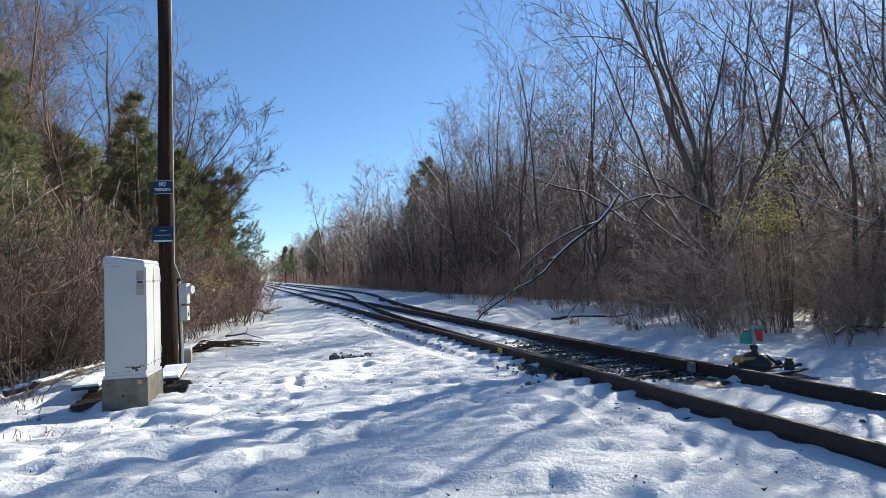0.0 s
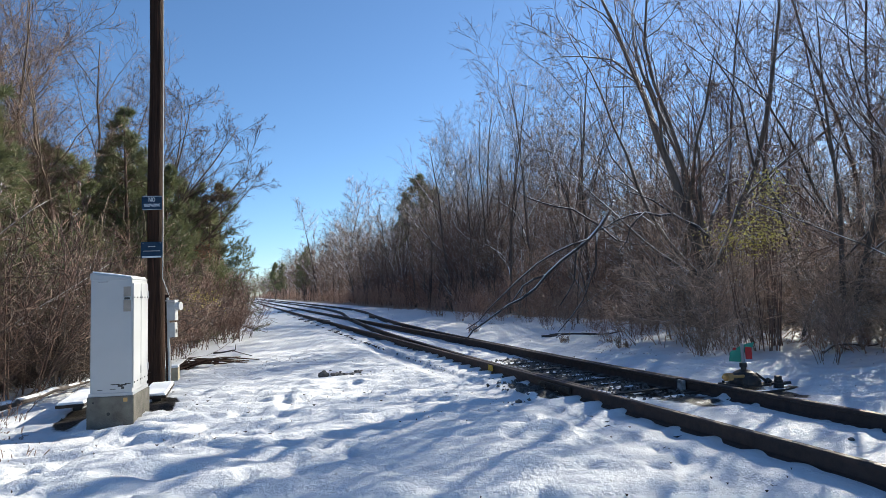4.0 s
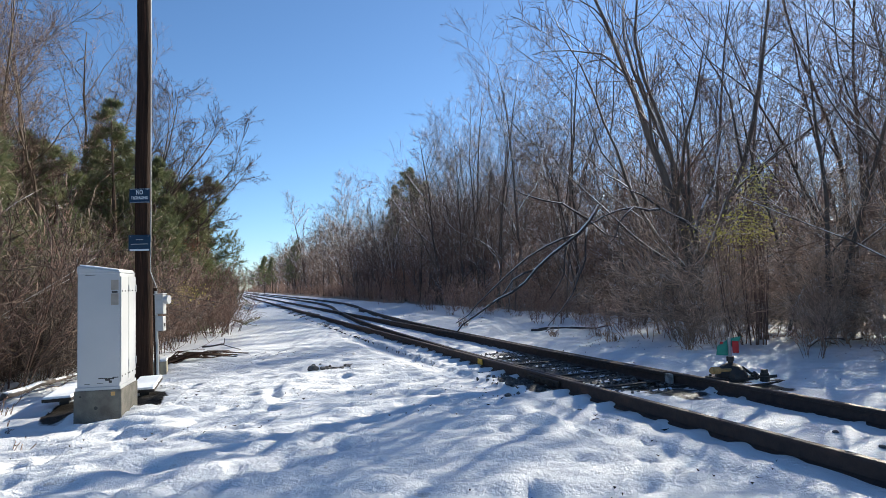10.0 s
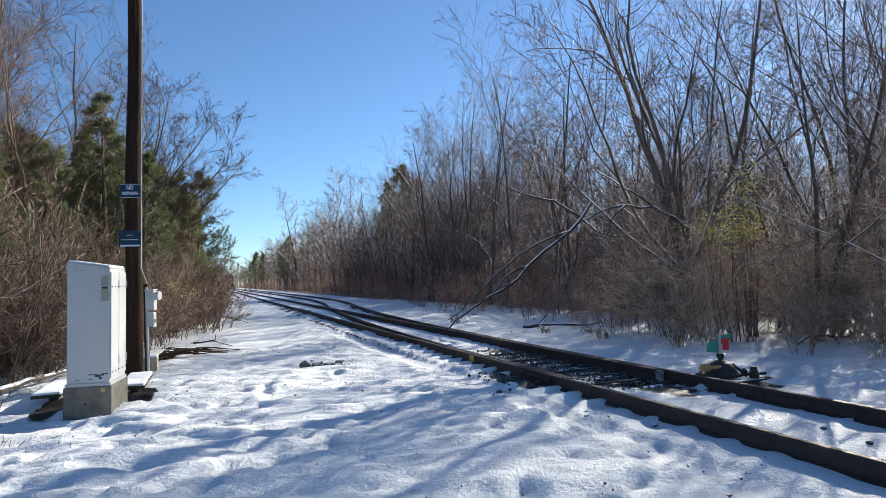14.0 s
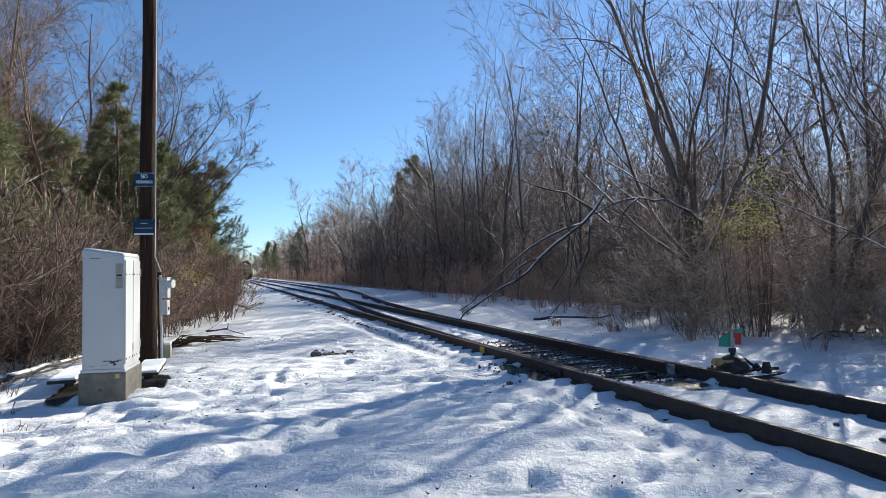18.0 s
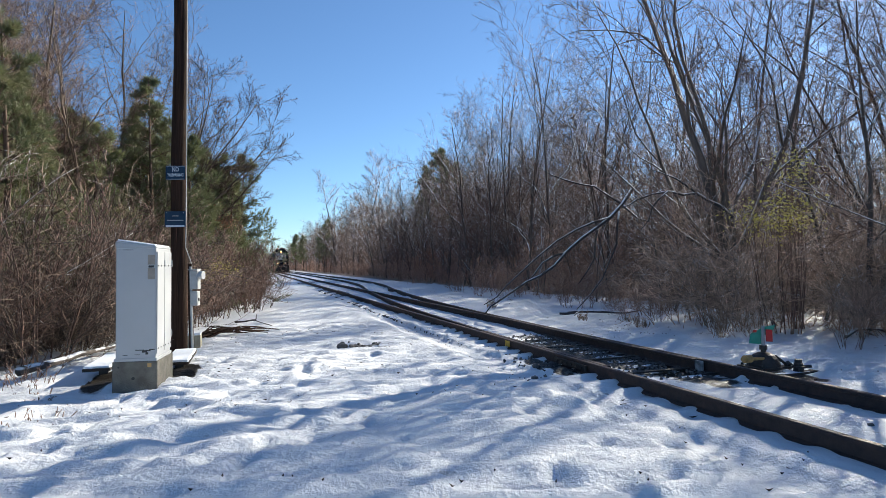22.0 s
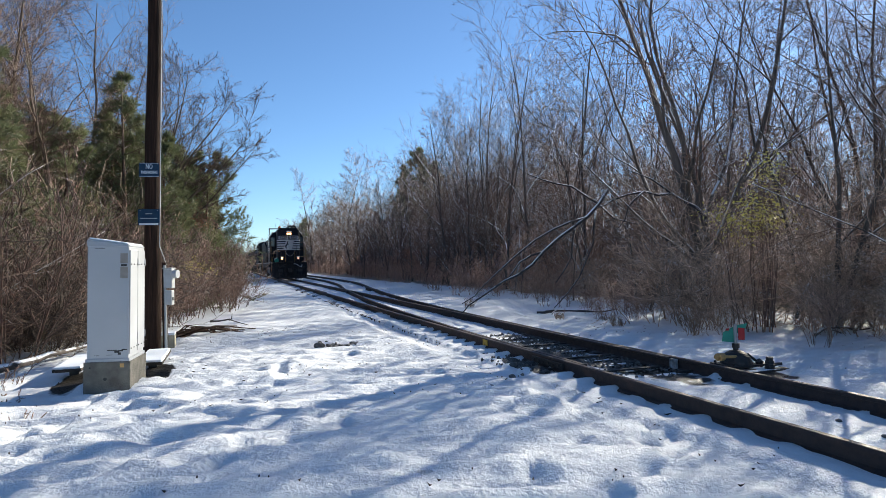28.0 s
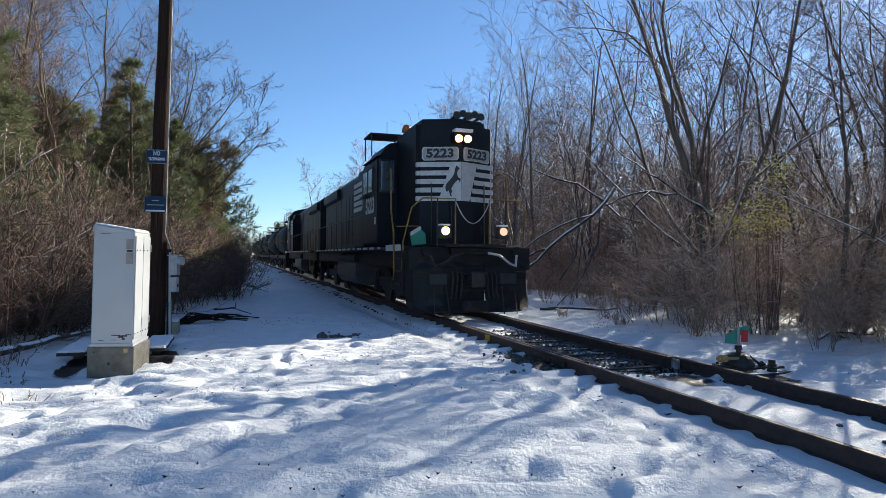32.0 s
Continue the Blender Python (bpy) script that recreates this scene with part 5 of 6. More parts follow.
for k, (x, y, h) in enumerate(((-4.55, 6.2, 0.12), (-4.8, 6.4, 0.16), (-4.5, 6.6, 0.12), (-5.5, 7.8, 0.2), (-6.0, 8.6, 0.3), (-6.6, 9.3, 0.4))):
    brush("twig_brush", "low reddish bare twigs poking through the snow", x, y, h, 14, RED_TWIG, 400 + k, 1.6, 0.35)
for k, (x, y, h) in enumerate(((4.87, 11.62, 0.7), (4.05, 13.5, 0.3), (3.2, 15.6, 0.3), (1.2, 20.4, 0.4))):
    brush("grass_tuft", "dry tan grass tuft standing in snow", x, y, h, 16, GRASS, 430 + k, 0.35, 0.12, "grass")
for k in range(5):
    v = 15 + k * 4.3 + pr.uniform(-.6, .6)
    p = spot(branch_off(v) + pr.uniform(2.6, 4.2), v)
    brush("grass_tuft", "dry tan grass tuft standing in snow", p.x, p.y, pr.uniform(0.14, 0.3), 9, GRASS, 470 + k, 0.7, 0.15, "grass")


def leaf_cloud(name, label, c, size, count, mat, seed, leaf=0.05, category="vine"):
    """A loose cloud of small leaves on thin stems."""
    r0 = random.Random(seed)
    t = thing(name, label, category)
    out, V, F = ([], []), [], []
    base = Vector(c)
    for k in range(14):
        e = base + Vector((r0.gauss(0, size[0] * .5), r0.gauss(0, size[1] * .5), r0.gauss(0, size[2] * .5)))
        foot = Vector((e.x * .6 + base.x * .4, e.y * .6 + base.y * .4, snow_height(base.x, base.y)))
        tube([foot, foot.lerp(e, .5) + Vector((r0.gauss(0, .1), r0.gauss(0, .1), 0)), e], [0.012, 0.008, 0.004], 4, out)
        for j in range(count // 14):
            q = e + Vector((r0.gauss(0, .2), r0.gauss(0, .2), r0.gauss(0, .16)))
            d = Vector((r0.gauss(0, 1), r0.gauss(0, 1), r0.gauss(0, .6))).normalized() * leaf * r0.uniform(.6, 1.2)
            s = d.orthogonal().normalized() * d.length * .45
            b0 = len(V)
            V += [tuple(q), tuple(q + d * .5 + s), tuple(q + d), tuple(q + d * .5 - s)]
            F.append((b0, b0 + 1, b0 + 2, b0 + 3))
    part("stem_clump", bm_of(*out), TWIG, t)
    part("foliage", bm_of(V, F), mat, t)
    return t


leaf_cloud("leafy_vine", "yellow-green leafy vine hanging in bare shrubs", (6.3, 11.9, 2.25), (0.9, 0.4, 0.36), 1000, VINE, 61)
leaf_cloud("leafy_vine", "yellow-green leafy vine climbing a tree trunk", (6.7, 12.3, 3.2), (0.22, 0.2, 0.45), 450, VINE, 62)
leaf_cloud("leafy_shrub", "brown dry-leaved shrub before the pines", (-9.0, 22.6, 3.0), (1.0, 0.6, 0.6), 1500, DRY_LEAF, 63, 0.06, "shrub")
leaf_cloud("leafy_shrub", "yellow-green leafy shrub before the thicket", (-7.4, 19.0, 1.5), (0.7, 0.4, 0.2), 700, VINE, 64, 0.05, "shrub")
leaf_cloud("leafy_shrub", "brown dry-leaved shrub at the wood's edge", (-1.5, 52, 2.2), (1.6, 0.8, 0.7), 900, DRY_LEAF, 65, 0.1, "shrub")


def stone(x, y, s, seed, mat=STONE):
    r0 = random.Random(seed)
    bm = bmesh.new()
    bmesh.ops.create_icosphere(bm, subdivisions=2, radius=s)
    for v in bm.verts:
        v.co *= 1 + 0.35 * noise.noise(v.co * (2.2 / s) + Vector((seed, 0, 0)))
        v.co.z *= 0.6
    ob = part("stone", bm, mat)
    ob.location = (x, y, snow_height(x, y) + s * 0.2)
    return tagged(ob, "grey stone bare of snow on the ground", "stone", "loose stones")


stone(-2.1, 11.5, 0.11, 1)
for k in range(26):
    stone(pr.uniform(-2.2, -1.4), pr.gauss(11.75, 0.14), pr.uniform(0.02, 0.05), 10 + k)
for k, (u, v, s) in enumerate(((-1.5, 9.3, 0.05), (0.1, 5.4, 0.03), (0.2, 5.9, 0.03), (0.3, 4.4, 0.035), (-2.3, 4.6, 0.02), (-1.2, 9.9, 0.06))):
    p = spot(u, v)
    stone(p.x, p.y, s, 50 + k)

# leaf crumbs, twigs and dirt lying on the snow
cr = random.Random(23)
sv, sf = [], []
for k in range(2200):
    x, y = (cr.uniform(-6.5, 5), cr.uniform(3.4, 15)) if k < 1300 else (spot(cr.uniform(2.4, 5.5), cr.uniform(3, 40))).xy if k < 2100 else (cr.gauss(-4.2, 1.4), cr.gauss(10.5, 2.2))
    if -1.0 < uv(x, y)[0] < 1.0 or noise.noise((x * 0.6, y * 0.6, 15.0)) < cr.uniform(-0.1, 0.4):
        continue
    h = snow_height(x, y) + 0.012
    l0, w0, an, a0 = cr.uniform(0.006, 0.03), cr.uniform(0.004, 0.009), cr.uniform(0, 6.283), len(sv)
    dx, dy = math.cos(an), math.sin(an)
    for e, f, g in ((1, 0, 0.012), (0, 1, 0.002), (-1, 0, 0.012), (0, -1, 0.002), (0, 0, -0.016)):
        sv.append((x + dx * l0 * e - dy * w0 * f, y + dy * l0 * e + dx * w0 * f, h + g * cr.uniform(0.4, 1)))
    sf += [(a0, a0 + 1, a0 + 2, a0 + 3), (a0, a0 + 4, a0 + 1), (a0 + 1, a0 + 4, a0 + 2), (a0 + 2, a0 + 4, a0 + 3), (a0 + 3, a0 + 4, a0)]
crumbs = new("leaf_litter", bm_of(sv, sf))
crumbs.data.materials.append(material("dark_leaf_crumbs", (0.09, 0.06, 0.045), 0.9, second=(0.04, 0.03, 0.025), scale=5))
tagged(crumbs, "dark leaf crumbs and twig bits on the snow", "leaf litter", kind="stuff")


# ---- train ----
def bevelled(bm, off, seg=2):
    bmesh.ops.bevel(bm, geom=list(bm.edges), offset=off, segments=seg, affect="EDGES")
    return bm


def bogie(t, y, keyed):
    """A two-axle truck with its frame, springs and wheelsets."""
    tr = part("truck", boxed(((1.02, y, 0.62), (0.16, 3.3, 0.30)), ((-1.02, y, 0.62), (0.16, 3.3, 0.30)), ((0, y, 0.66), (2.0, 0.5, 0.26)), bevel=0.03), UNDER, t, "grimy cast truck frame")
    for sy in (-1.37, 1.37):
        for sx in (1.08, -1.08):
            part("axle_box", boxed(((sx, y + sy, 0.52), (0.2, 0.36, 0.36)), bevel=0.03), UNDER, tr)
            part("spring", rods([((sx, y + sy + d, 0.68), (sx, y + sy + d, 0.95)) for d in (-0.1, 0.1)], 0.06, 10), UNDER, tr)
        ax = new("wheelset", pipe([(-0.98, 0, 0), (0.98, 0, 0)], 0.09, 12))
        ax.data.materials.append(UNDER)
        ax.parent = t
        ax.matrix_local = Matrix.Translation((0, y + sy, 0.508))
        for sx in (0.7175, -0.7175):
            bm = bmesh.new()
            rod(bm, (sx - 0.065, 0, 0), (sx + 0.065, 0, 0), 0.508, 32)
            rod(bm, (sx - 0.10 * (1 if sx > 0 else -1), 0, 0), (sx - 0.06 * (1 if sx > 0 else -1), 0, 0), 0.535, 32)
            part("wheel", bm, IRON, ax, "dark steel wheel with a worn rim")
        keyed.append((ax, y + sy))
    part("brake_rigging", rods([((sx, y - 1.9, 0.45), (sx, y + 1.9, 0.45)) for sx in (0.95, -0.95)], 0.03, 6), UNDER, tr)


def locomotive(label, wheels, lead=True):
    t = thing("diesel_locomotive", label, "locomotive", group="train")
    # underframe, deck and pilot
    part("underframe", boxed(((0, -9.0, 1.32), (2.5, 16.8, 0.42)), ((0, -9.0, 1.56), (3.06, 17.0, 0.08)), bevel=0.015), UNDER, t)
    for sx in (1.535, -1.535):
        part("sill_stripe", boxed(((sx, -1.35, 1.575), (0.012, 1.5, 0.15)), bevel=0.003), WHITE, t, "white reflective edge stripe")
        for k in range(15):
            part("sill_stripe", boxed(((sx, -2.9 - k * 0.93, 1.58), (0.012, 0.62 if k % 4 else 0.3, 0.06)), bevel=0.003), WHITE, t)
        # body bolster steps at the cab end
        part("step_well", boxed(((sx - 0.12 * (1 if sx > 0 else -1), -0.75, 0.98), (0.26, 0.75, 1.05)), bevel=0.02), UNDER, t)
        for k in range(4):
            part("step", boxed(((sx, -0.75, 0.42 + 0.3 * k), (0.1, 0.55, 0.03)), bevel=0.004), IRON, t)
    if lead:
        # snow-plough pilot: two bent wings and a middle recess for the coupler
        for s in (1, -1):
            V, F = [], []
            levels = [(0.10, 0.30), (0.26, 0.20), (0.5, 0.12), (0.85, 0.08), (1.10, 0.10), (1.24, 0.02)]
            cols = [(0.30, 0.02), (0.75, 0.06), (1.15, 0.0), (1.40, -0.12), (1.52, -0.30)]
            for depth in (0.0, -0.05):
                for zz, out in levels:
                    for x, y in cols:
                        V.append((x * s * (1.0 - 0.05 * (zz < 0.2)), y + out + depth, zz + 0.05 * (x > 1.3 and zz < 0.2)))
            nc, nl = len(cols), len(levels)
            for base in (0, nc * nl):
                for i in range(nl - 1):
                    for k in range(nc - 1):
                        q = base + i * nc + k
                        F.append((q, q + 1, q + nc + 1, q + nc))
            rim = [k for k in range(nc)] + [i * nc + nc - 1 for i in range(1, nl)] + [(nl - 1) * nc + k for k in range(nc - 2, -1, -1)] + [i * nc for i in range(nl - 2, 0, -1)]
            for p, q in zip(rim, rim[1:] + rim[:1]):
                F.append((p, q, q + nc * nl, p + nc * nl))
            bm = bmesh.new()
            bm.from_mesh(bm_of(V, F))
            bmesh.ops.recalc_face_normals(bm, faces=bm.faces)
            w = part("plough_wing", bm, UNDER, t, "scuffed black snow-plough blade", smooth=False)
            part("grab_panel", boxed(((0.86 * s, 0.155, 0.86), (0.42, 0.03, 0.24)), bevel=0.01), BLACK, w)
            part("foot_ladder", rods([((0.66 * s, 0.40, 0.06), (0.68 * s, 0.2, 0.7)), ((1.0 * s, 0.36, 0.06), (0.98 * s, 0.2, 0.7)), ((0.66 * s, 0.38, 0.14), (1.0 * s, 0.36, 0.14))], 0.014, 6), IRON, w)
        part("pilot_sheet", boxed(((0, -0.06, 1.32), (3.0, 0.10, 0.52)), bevel=0.02), UNDER, t)
        part("plough_lip", boxed(((0, 0.26, 0.24), (0.66, 0.06, 0.26)), ((0, 0.02, 0.55), (0.62, 0.06, 0.6)), bevel=0.02), UNDER, t)
    else:
        part("pilot_sheet", boxed(((0, -0.06, 0.95), (2.9, 0.10, 1.2)), bevel=0.02), UNDER, t)
    cp = part("coupler", boxed(((0, 0.18, 0.86), (0.26, 0.55, 0.26)), ((0.05, 0.48, 0.86), (0.34, 0.22, 0.34)), bevel=0.04), IRON, t, "rusty knuckle coupler")
    part("cut_lever", pipe([(-1.35, 0.08, 1.02), (-0.4, 0.12, 1.02), (-0.2, 0.2, 0.98), (0.2, 0.2, 0.98), (0.4, 0.12, 1.02), (1.35, 0.08, 1.02)], 0.015), IRON, t)
    part("draft_pocket", boxed(((0, 0.0, 0.86), (0.75, 0.16, 0.56)), bevel=0.03), UNDER, t)
    # anticlimber and platform at the front
    part("anticlimber", boxed(((0, 0.12, 1.62), (1.5, 0.34, 0.07)), ((0, 0.06, 1.5), (1.1, 0.2, 0.14)), bevel=0.015), UNDER, t)
    # high short hood with its two faces meeting on the middle line
    hood_top = 4.86 if lead else 3.9
    plan = [(1.0, -1.24), (0.93, -1.12), (0.0, -0.70), (-0.93, -1.12), (-1.0, -1.24), (-1.0, -3.1), (1.0, -3.1)]
    bm = prism(plan, 1.62, hood_top, "z")
    bmesh.ops.bevel(bm, geom=[e for e in bm.edges if all(v.co.z > hood_top - 0.01 for v in e.verts)], offset=0.17, segments=4, affect="EDGES")
    hood = part("short_hood", bm, LOCO, t, "high black front hood with white stripes")
    for s in (1, -1):
        slope = Matrix.Translation((0, -0.70, 0)) @ Matrix.Rotation(math.atan2(0.42, 0.93) * -s, 4, "Z")
        def face(bm2):
            bmesh.ops.transform(bm2, matrix=slope, verts=bm2.verts)
            return bm2
        if lead:
            # five white bands leaning to the middle, with the white field behind the emblem
            for k in range(5):
                zz = 3.67 - k * 0.215
                inner = 0.22 + 0.075 * k if s > 0 else 0.52 - 0.055 * k
                part("white_stripe", face(prism([(inner * s, zz + 0.062), ((inner + 0.02) * s, zz - 0.062), (1.012 * s, zz - 0.062), (1.012 * s, zz + 0.062)], 0.004, 0.009, "y")), WHITE, hood)
                part("corner_stripe", boxed(((0.968 * s, -1.165, zz), (0.09, 0.13, 0.118)), bevel=0.02), WHITE, hood)
            rim = [(0.09, 3.84), (0.13, 3.79), (0.90, 3.79), (0.94, 3.84), (0.94, 4.04), (0.90, 4.09), (0.13, 4.09), (0.09, 4.04)]
            b0 = part("number_board", face(prism([(x * s, zz) for x, zz in rim], 0.0, 0.03, "y")), BOARD, hood, "pale number board with black digits")
            part("board_rim", face(prism([(0.5 * s + (x - 0.515) * 1.06 * s + 0.015 * s, 3.94 + (zz - 3.94) * 1.13) for x, zz in rim], 0.0, 0.022, "y")), WHITE, b0)
            ob = part("digits", lettering("5223", 0.29, 0.003, 0.012), BLACK, b0)
            ob.matrix_local = slope @ Matrix.Translation((0.515 * s, 0.033, 3.94)) @ Matrix.Rotation(radians(180), 4, "Z") @ Matrix.Rotation(radians(90), 4, "X") @ Matrix.Diagonal((1.18, 1, 1, 1))
            part("grab_iron", face(rods([((0.25 * s, 0.05, 3.76), (0.62 * s, 0.05, 3.76)), ((0.25 * s, 0, 3.76), (0.25 * s, 0.05, 3.76)), ((0.62 * s, 0, 3.76), (0.62 * s, 0.05, 3.76))], 0.014, 6)), IRON, hood)
            part("hood_handrail", face(rods([((0.72 * s, 0.08, 1.66), (0.72 * s, 0.08, 3.2))], 0.016, 6)), IRON, hood)
            # white field and the black emblem, a plain leaning shape
            edge = [(0.0, 3.732), (0.24 if s > 0 else -0.54, 3.732), (0.56 if s > 0 else -0.27, 2.75), (0.0, 2.75)]
            part("white_field", face(prism(edge, 0.006, 0.011, "y")), WHITE, hood)
    if lead:
        flat = Matrix.Translation((0, -0.70, 0))
        horse = [(300, 318), (322, 335), (308, 345), (303, 362), (312, 378), (328, 385), (326, 405), (319, 404), (318, 393), (306, 394), (296, 400), (277, 417), (264, 435), (269, 451), (263, 461),
                 (269, 476), (257, 472), (250, 455), (244, 444), (232, 453), (222, 434), (226, 415), (235, 406), (247, 396), (274, 374), (285, 354), (289, 334)]
        bm = prism([((333 - x) / 285, 3.73 - (y - 300) / 201) for x, y in horse], 0.010, 0.016, "y")
        bmesh.ops.transform(bm, matrix=Matrix.Translation((0, -0.70, 0)) @ Matrix.Rotation(-math.atan2(0.42, 0.93), 4, "Z"), verts=bm.verts)
        part("emblem", bm, BLACK, hood, "black rearing emblem on the white field")
        bm = bmesh.new()
        box(bm, (0, -0.72, 4.34), (0.50, 0.30, 0.26), 0.05)
        hl = part("headlight_housing", bm, LOCO, hood)
        part("housing_snow", boxed(((0, -0.62, 4.49), (0.46, 0.26, 0.08)), bevel=0.025), SNOW_ON, hl)
        for s in (1, -1):
            part("headlight", rod(bmesh.new(), (0.115 * s, -0.60, 4.29), (0.115 * s, -0.55, 4.29), 0.095, 20), LAMP, hl, "lit round headlight")
        for s in (1, -1):
            d = part("ditch_light", boxed(((0.71 * s, 0.12, 1.93), (0.26, 0.20, 0.30)), bevel=0.03), BLACK, t, "low headlight in a black box")
            part("bulb", rod(bmesh.new(), (0.71 * s, 0.215, 1.95), (0.71 * s, 0.235, 1.95), 0.095, 20), LAMP if s > 0 else DIM, d)
            part("light_snow", boxed(((0.71 * s, 0.12, 2.09), (0.24, 0.2, 0.04)), bevel=0.018), SNOW_ON, d)
        # handrails, chain and hoses across the front
        for s in (1, -1):
            part("front_rail", pipe([(0.42 * s, 0.06, 1.6), (0.42 * s, 0.06, 2.72), (1.18 * s, 0.02, 2.72), (1.42 * s, -0.10, 2.5), (1.52 * s, -0.42, 1.75), (1.54 * s, -0.45, 1.15), (1.54 * s, -0.52, 1.05)], 0.019, 8), GOLD, t, "worn yellow end handrail")
            part("front_post", rods([((0.85 * s, 0.05, 1.6), (0.85 * s, 0.05, 2.72)), ((0.5 * s, 0.05, 2.1), (0.8 * s, 0.05, 2.1))], 0.017, 6), IRON, t)
            part("step_rail", pipe([(1.30 * s, -3.0, 3.5), (1.5 * s, -1.75, 3.62), (1.55 * s, -1.5, 3.5), (1.56 * s, -1.45, 2.5), (1.57 * s, -1.15, 1.95), (1.57 * s, -1.1, 0.95), (1.56 * s, -1.2, 0.8)], 0.022, 8), GOLD, t, "yellow boarding handrail")
            part("walk_rail", pipe([(1.0 * s, -0.9, 2.1), (1.5 * s, -1.2, 2.1)], 0.016, 6), GOLD, t)
            part("jumper_hose", pipe([(0.30 * s, 0.28, 1.45), (0.55 * s, 0.36, 1.40), (0.80 * s, 0.36, 1.22), (0.98 * s, 0.30, 1.15), (1.05 * s, 0.2, 1.40)], 0.028, 8), HOSE if s < 0 else IRON, t, "jumper hose")
            for k in range(3):
                part("air_hose", pipe([((0.30 + 0.11 * k) * s, 0.12, 1.05), ((0.31 + 0.11 * k) * s, 0.24, 0.9), ((0.33 + 0.11 * k) * s, 0.2, 0.55), ((0.36 + 0.11 * k) * s, 0.24, 0.42)], 0.02, 6), IRON, t)
            part("receptacle", rod(bmesh.new(), (1.12 * s, 0.0, 1.5), (1.12 * s, 0.10, 1.5), 0.11, 14), UNDER, t)
        part("safety_chain", pipe([(-0.42 + 0.84 * k / 10, 0.07, 2.66 - 0.52 * (1 - (2 * k / 10 - 1) ** 2)) for k in range(11)], 0.012, 6), GREY_BOX, t, "hanging safety chain")
        for k in range(5):
            part("horn", rod(rod(bmesh.new(), (-0.62 + 0.16 * k, -1.5, 4.95 + 0.05 * (k % 2)), (-0.62 + 0.16 * k, -1.05, 4.97 + 0.05 * (k % 2)), 0.03, 10, 0.05), (-0.62 + 0.16 * k, -1.06, 4.97 + 0.05 * (k % 2)), (-0.62 + 0.16 * k, -0.98, 4.97 + 0.05 * (k % 2)), 0.05, 14, 0.10), BLACK, t, "air horn trumpet")
        part("horn_bracket", boxed(((-0.3, -1.35, 4.88), (0.9, 0.1, 0.06))), BLACK, t)
        flag = part("folded_flag", bevelled(prism([(0.96, 1.66), (1.30, 1.62), (1.34, 1.84), (1.08, 2.0), (0.98, 1.9)], -0.52, -0.44, "y"), 0.012), GREEN, t, "green and white folded flag on the deck")
        part("white_band", bevelled(prism([(1.08, 2.0), (1.34, 1.84), (1.34, 1.93), (1.10, 2.08)], -0.525, -0.435, "y"), 0.01), WHITE, flag)
        part("hood_door", boxed(((0, -0.69, 2.2), (0.62, 0.05, 1.02)), bevel=0.015), LOCO, hood)
        part("door_grab", rods([((0.28, -0.62, 1.8), (0.28, -0.62, 2.6))], 0.014, 6), IRON, hood)
    # cab
    cabbox = prism([(-1.36, 1.62), (-1.56, 1.75), (-1.56, 4.05), (-1.25, 4.52), (-0.6, 4.70), (0.6, 4.70), (1.25, 4.52), (1.56, 4.05), (1.56, 1.75), (1.36, 1.62)], -5.0, -3.05, "y")
    cab = part("cab", bevelled(cabbox, 0.03), LOCO, t, "black cab with number and windows")
    for s in (1, -1):
        for y0, y1, nm in ((-4.85, -4.25, "side_window"), (-4.1, -3.6, "side_window")):
            w = part(nm, boxed(((1.565 * s, (y0 + y1) / 2, 3.55), (0.03, y1 - y0 + 0.1, 0.78)), bevel=0.01), GREY_BOX if nm == "x" else BLACK, cab)
            part("pane", boxed(((1.582 * s, (y0 + y1) / 2, 3.55), (0.012, y1 - y0, 0.68)), bevel=0.02), GLASS, w)
        part("arm_rest", boxed(((1.62 * s, -4.5, 3.12), (0.12, 0.7, 0.06)), bevel=0.02), BLACK, cab)
        w = part("front_window", boxed(((1.29 * s, -3.045, 3.6), (0.44, 0.03, 0.95)), bevel=0.03), BLACK, cab)
        part("pane", boxed(((1.29 * s, -3.028, 3.6), (0.36, 0.012, 0.86)), bevel=0.03), GLASS, w)
        part("wiper", rods([((1.2 * s, -3.0, 4.05), (1.32 * s, -3.0, 3.7))], 0.01, 6), IRON, w)
        ob = part("road_number", lettering("5223", 0.60, 0.003, 0.02) if lead else lettering("", 0.1), WHITE, cab) if lead else None
        if ob:
            ob.matrix_local = Matrix.Translation((1.568 * s, -3.95, 2.80)) @ Matrix.Rotation(radians(90 * s), 4, "Z") @ Matrix.Rotation(radians(90), 4, "X")
        part("cab_label", boxed(((1.568 * s, -3.25, 2.35), (0.008, 0.14, 0.2))), WHITE, cab)
        part("roof_rain_strip", boxed(((1.5 * s, -4.0, 4.16), (0.14, 2.0, 0.03)), bevel=0.01), LOCO, cab)
    if lead:
        part("sun_shade", boxed(((1.05, -4.5, 4.98), (1.0, 1.0, 0.05)), bevel=0.015), BLACK, cab)
        part("shade_post", rods([((1.5, -4.95, 4.3), (1.5, -4.95, 4.97)), ((1.5, -4.05, 4.3), (1.5, -4.05, 4.97)), ((0.6, -4.05, 4.6), (0.6, -4.05, 4.97)), ((0.6, -4.95, 4.6), (0.6, -4.95, 4.97))], 0.018, 6), IRON, cab)
        bc = part("beacon_base", rod(bmesh.new(), (0.62, -3.5, 4.66), (0.62, -3.5, 4.92), 0.10, 12), BLACK, cab)
        bm = bmesh.new()
        bmesh.ops.create_uvsphere(bm, u_segments=16, v_segments=10, radius=0.135)
        for v in bm.verts:
            v.co = Vector((v.co.x + 0.62, v.co.y - 3.5, max(v.co.z, -0.05) * 1.35 + 5.02))
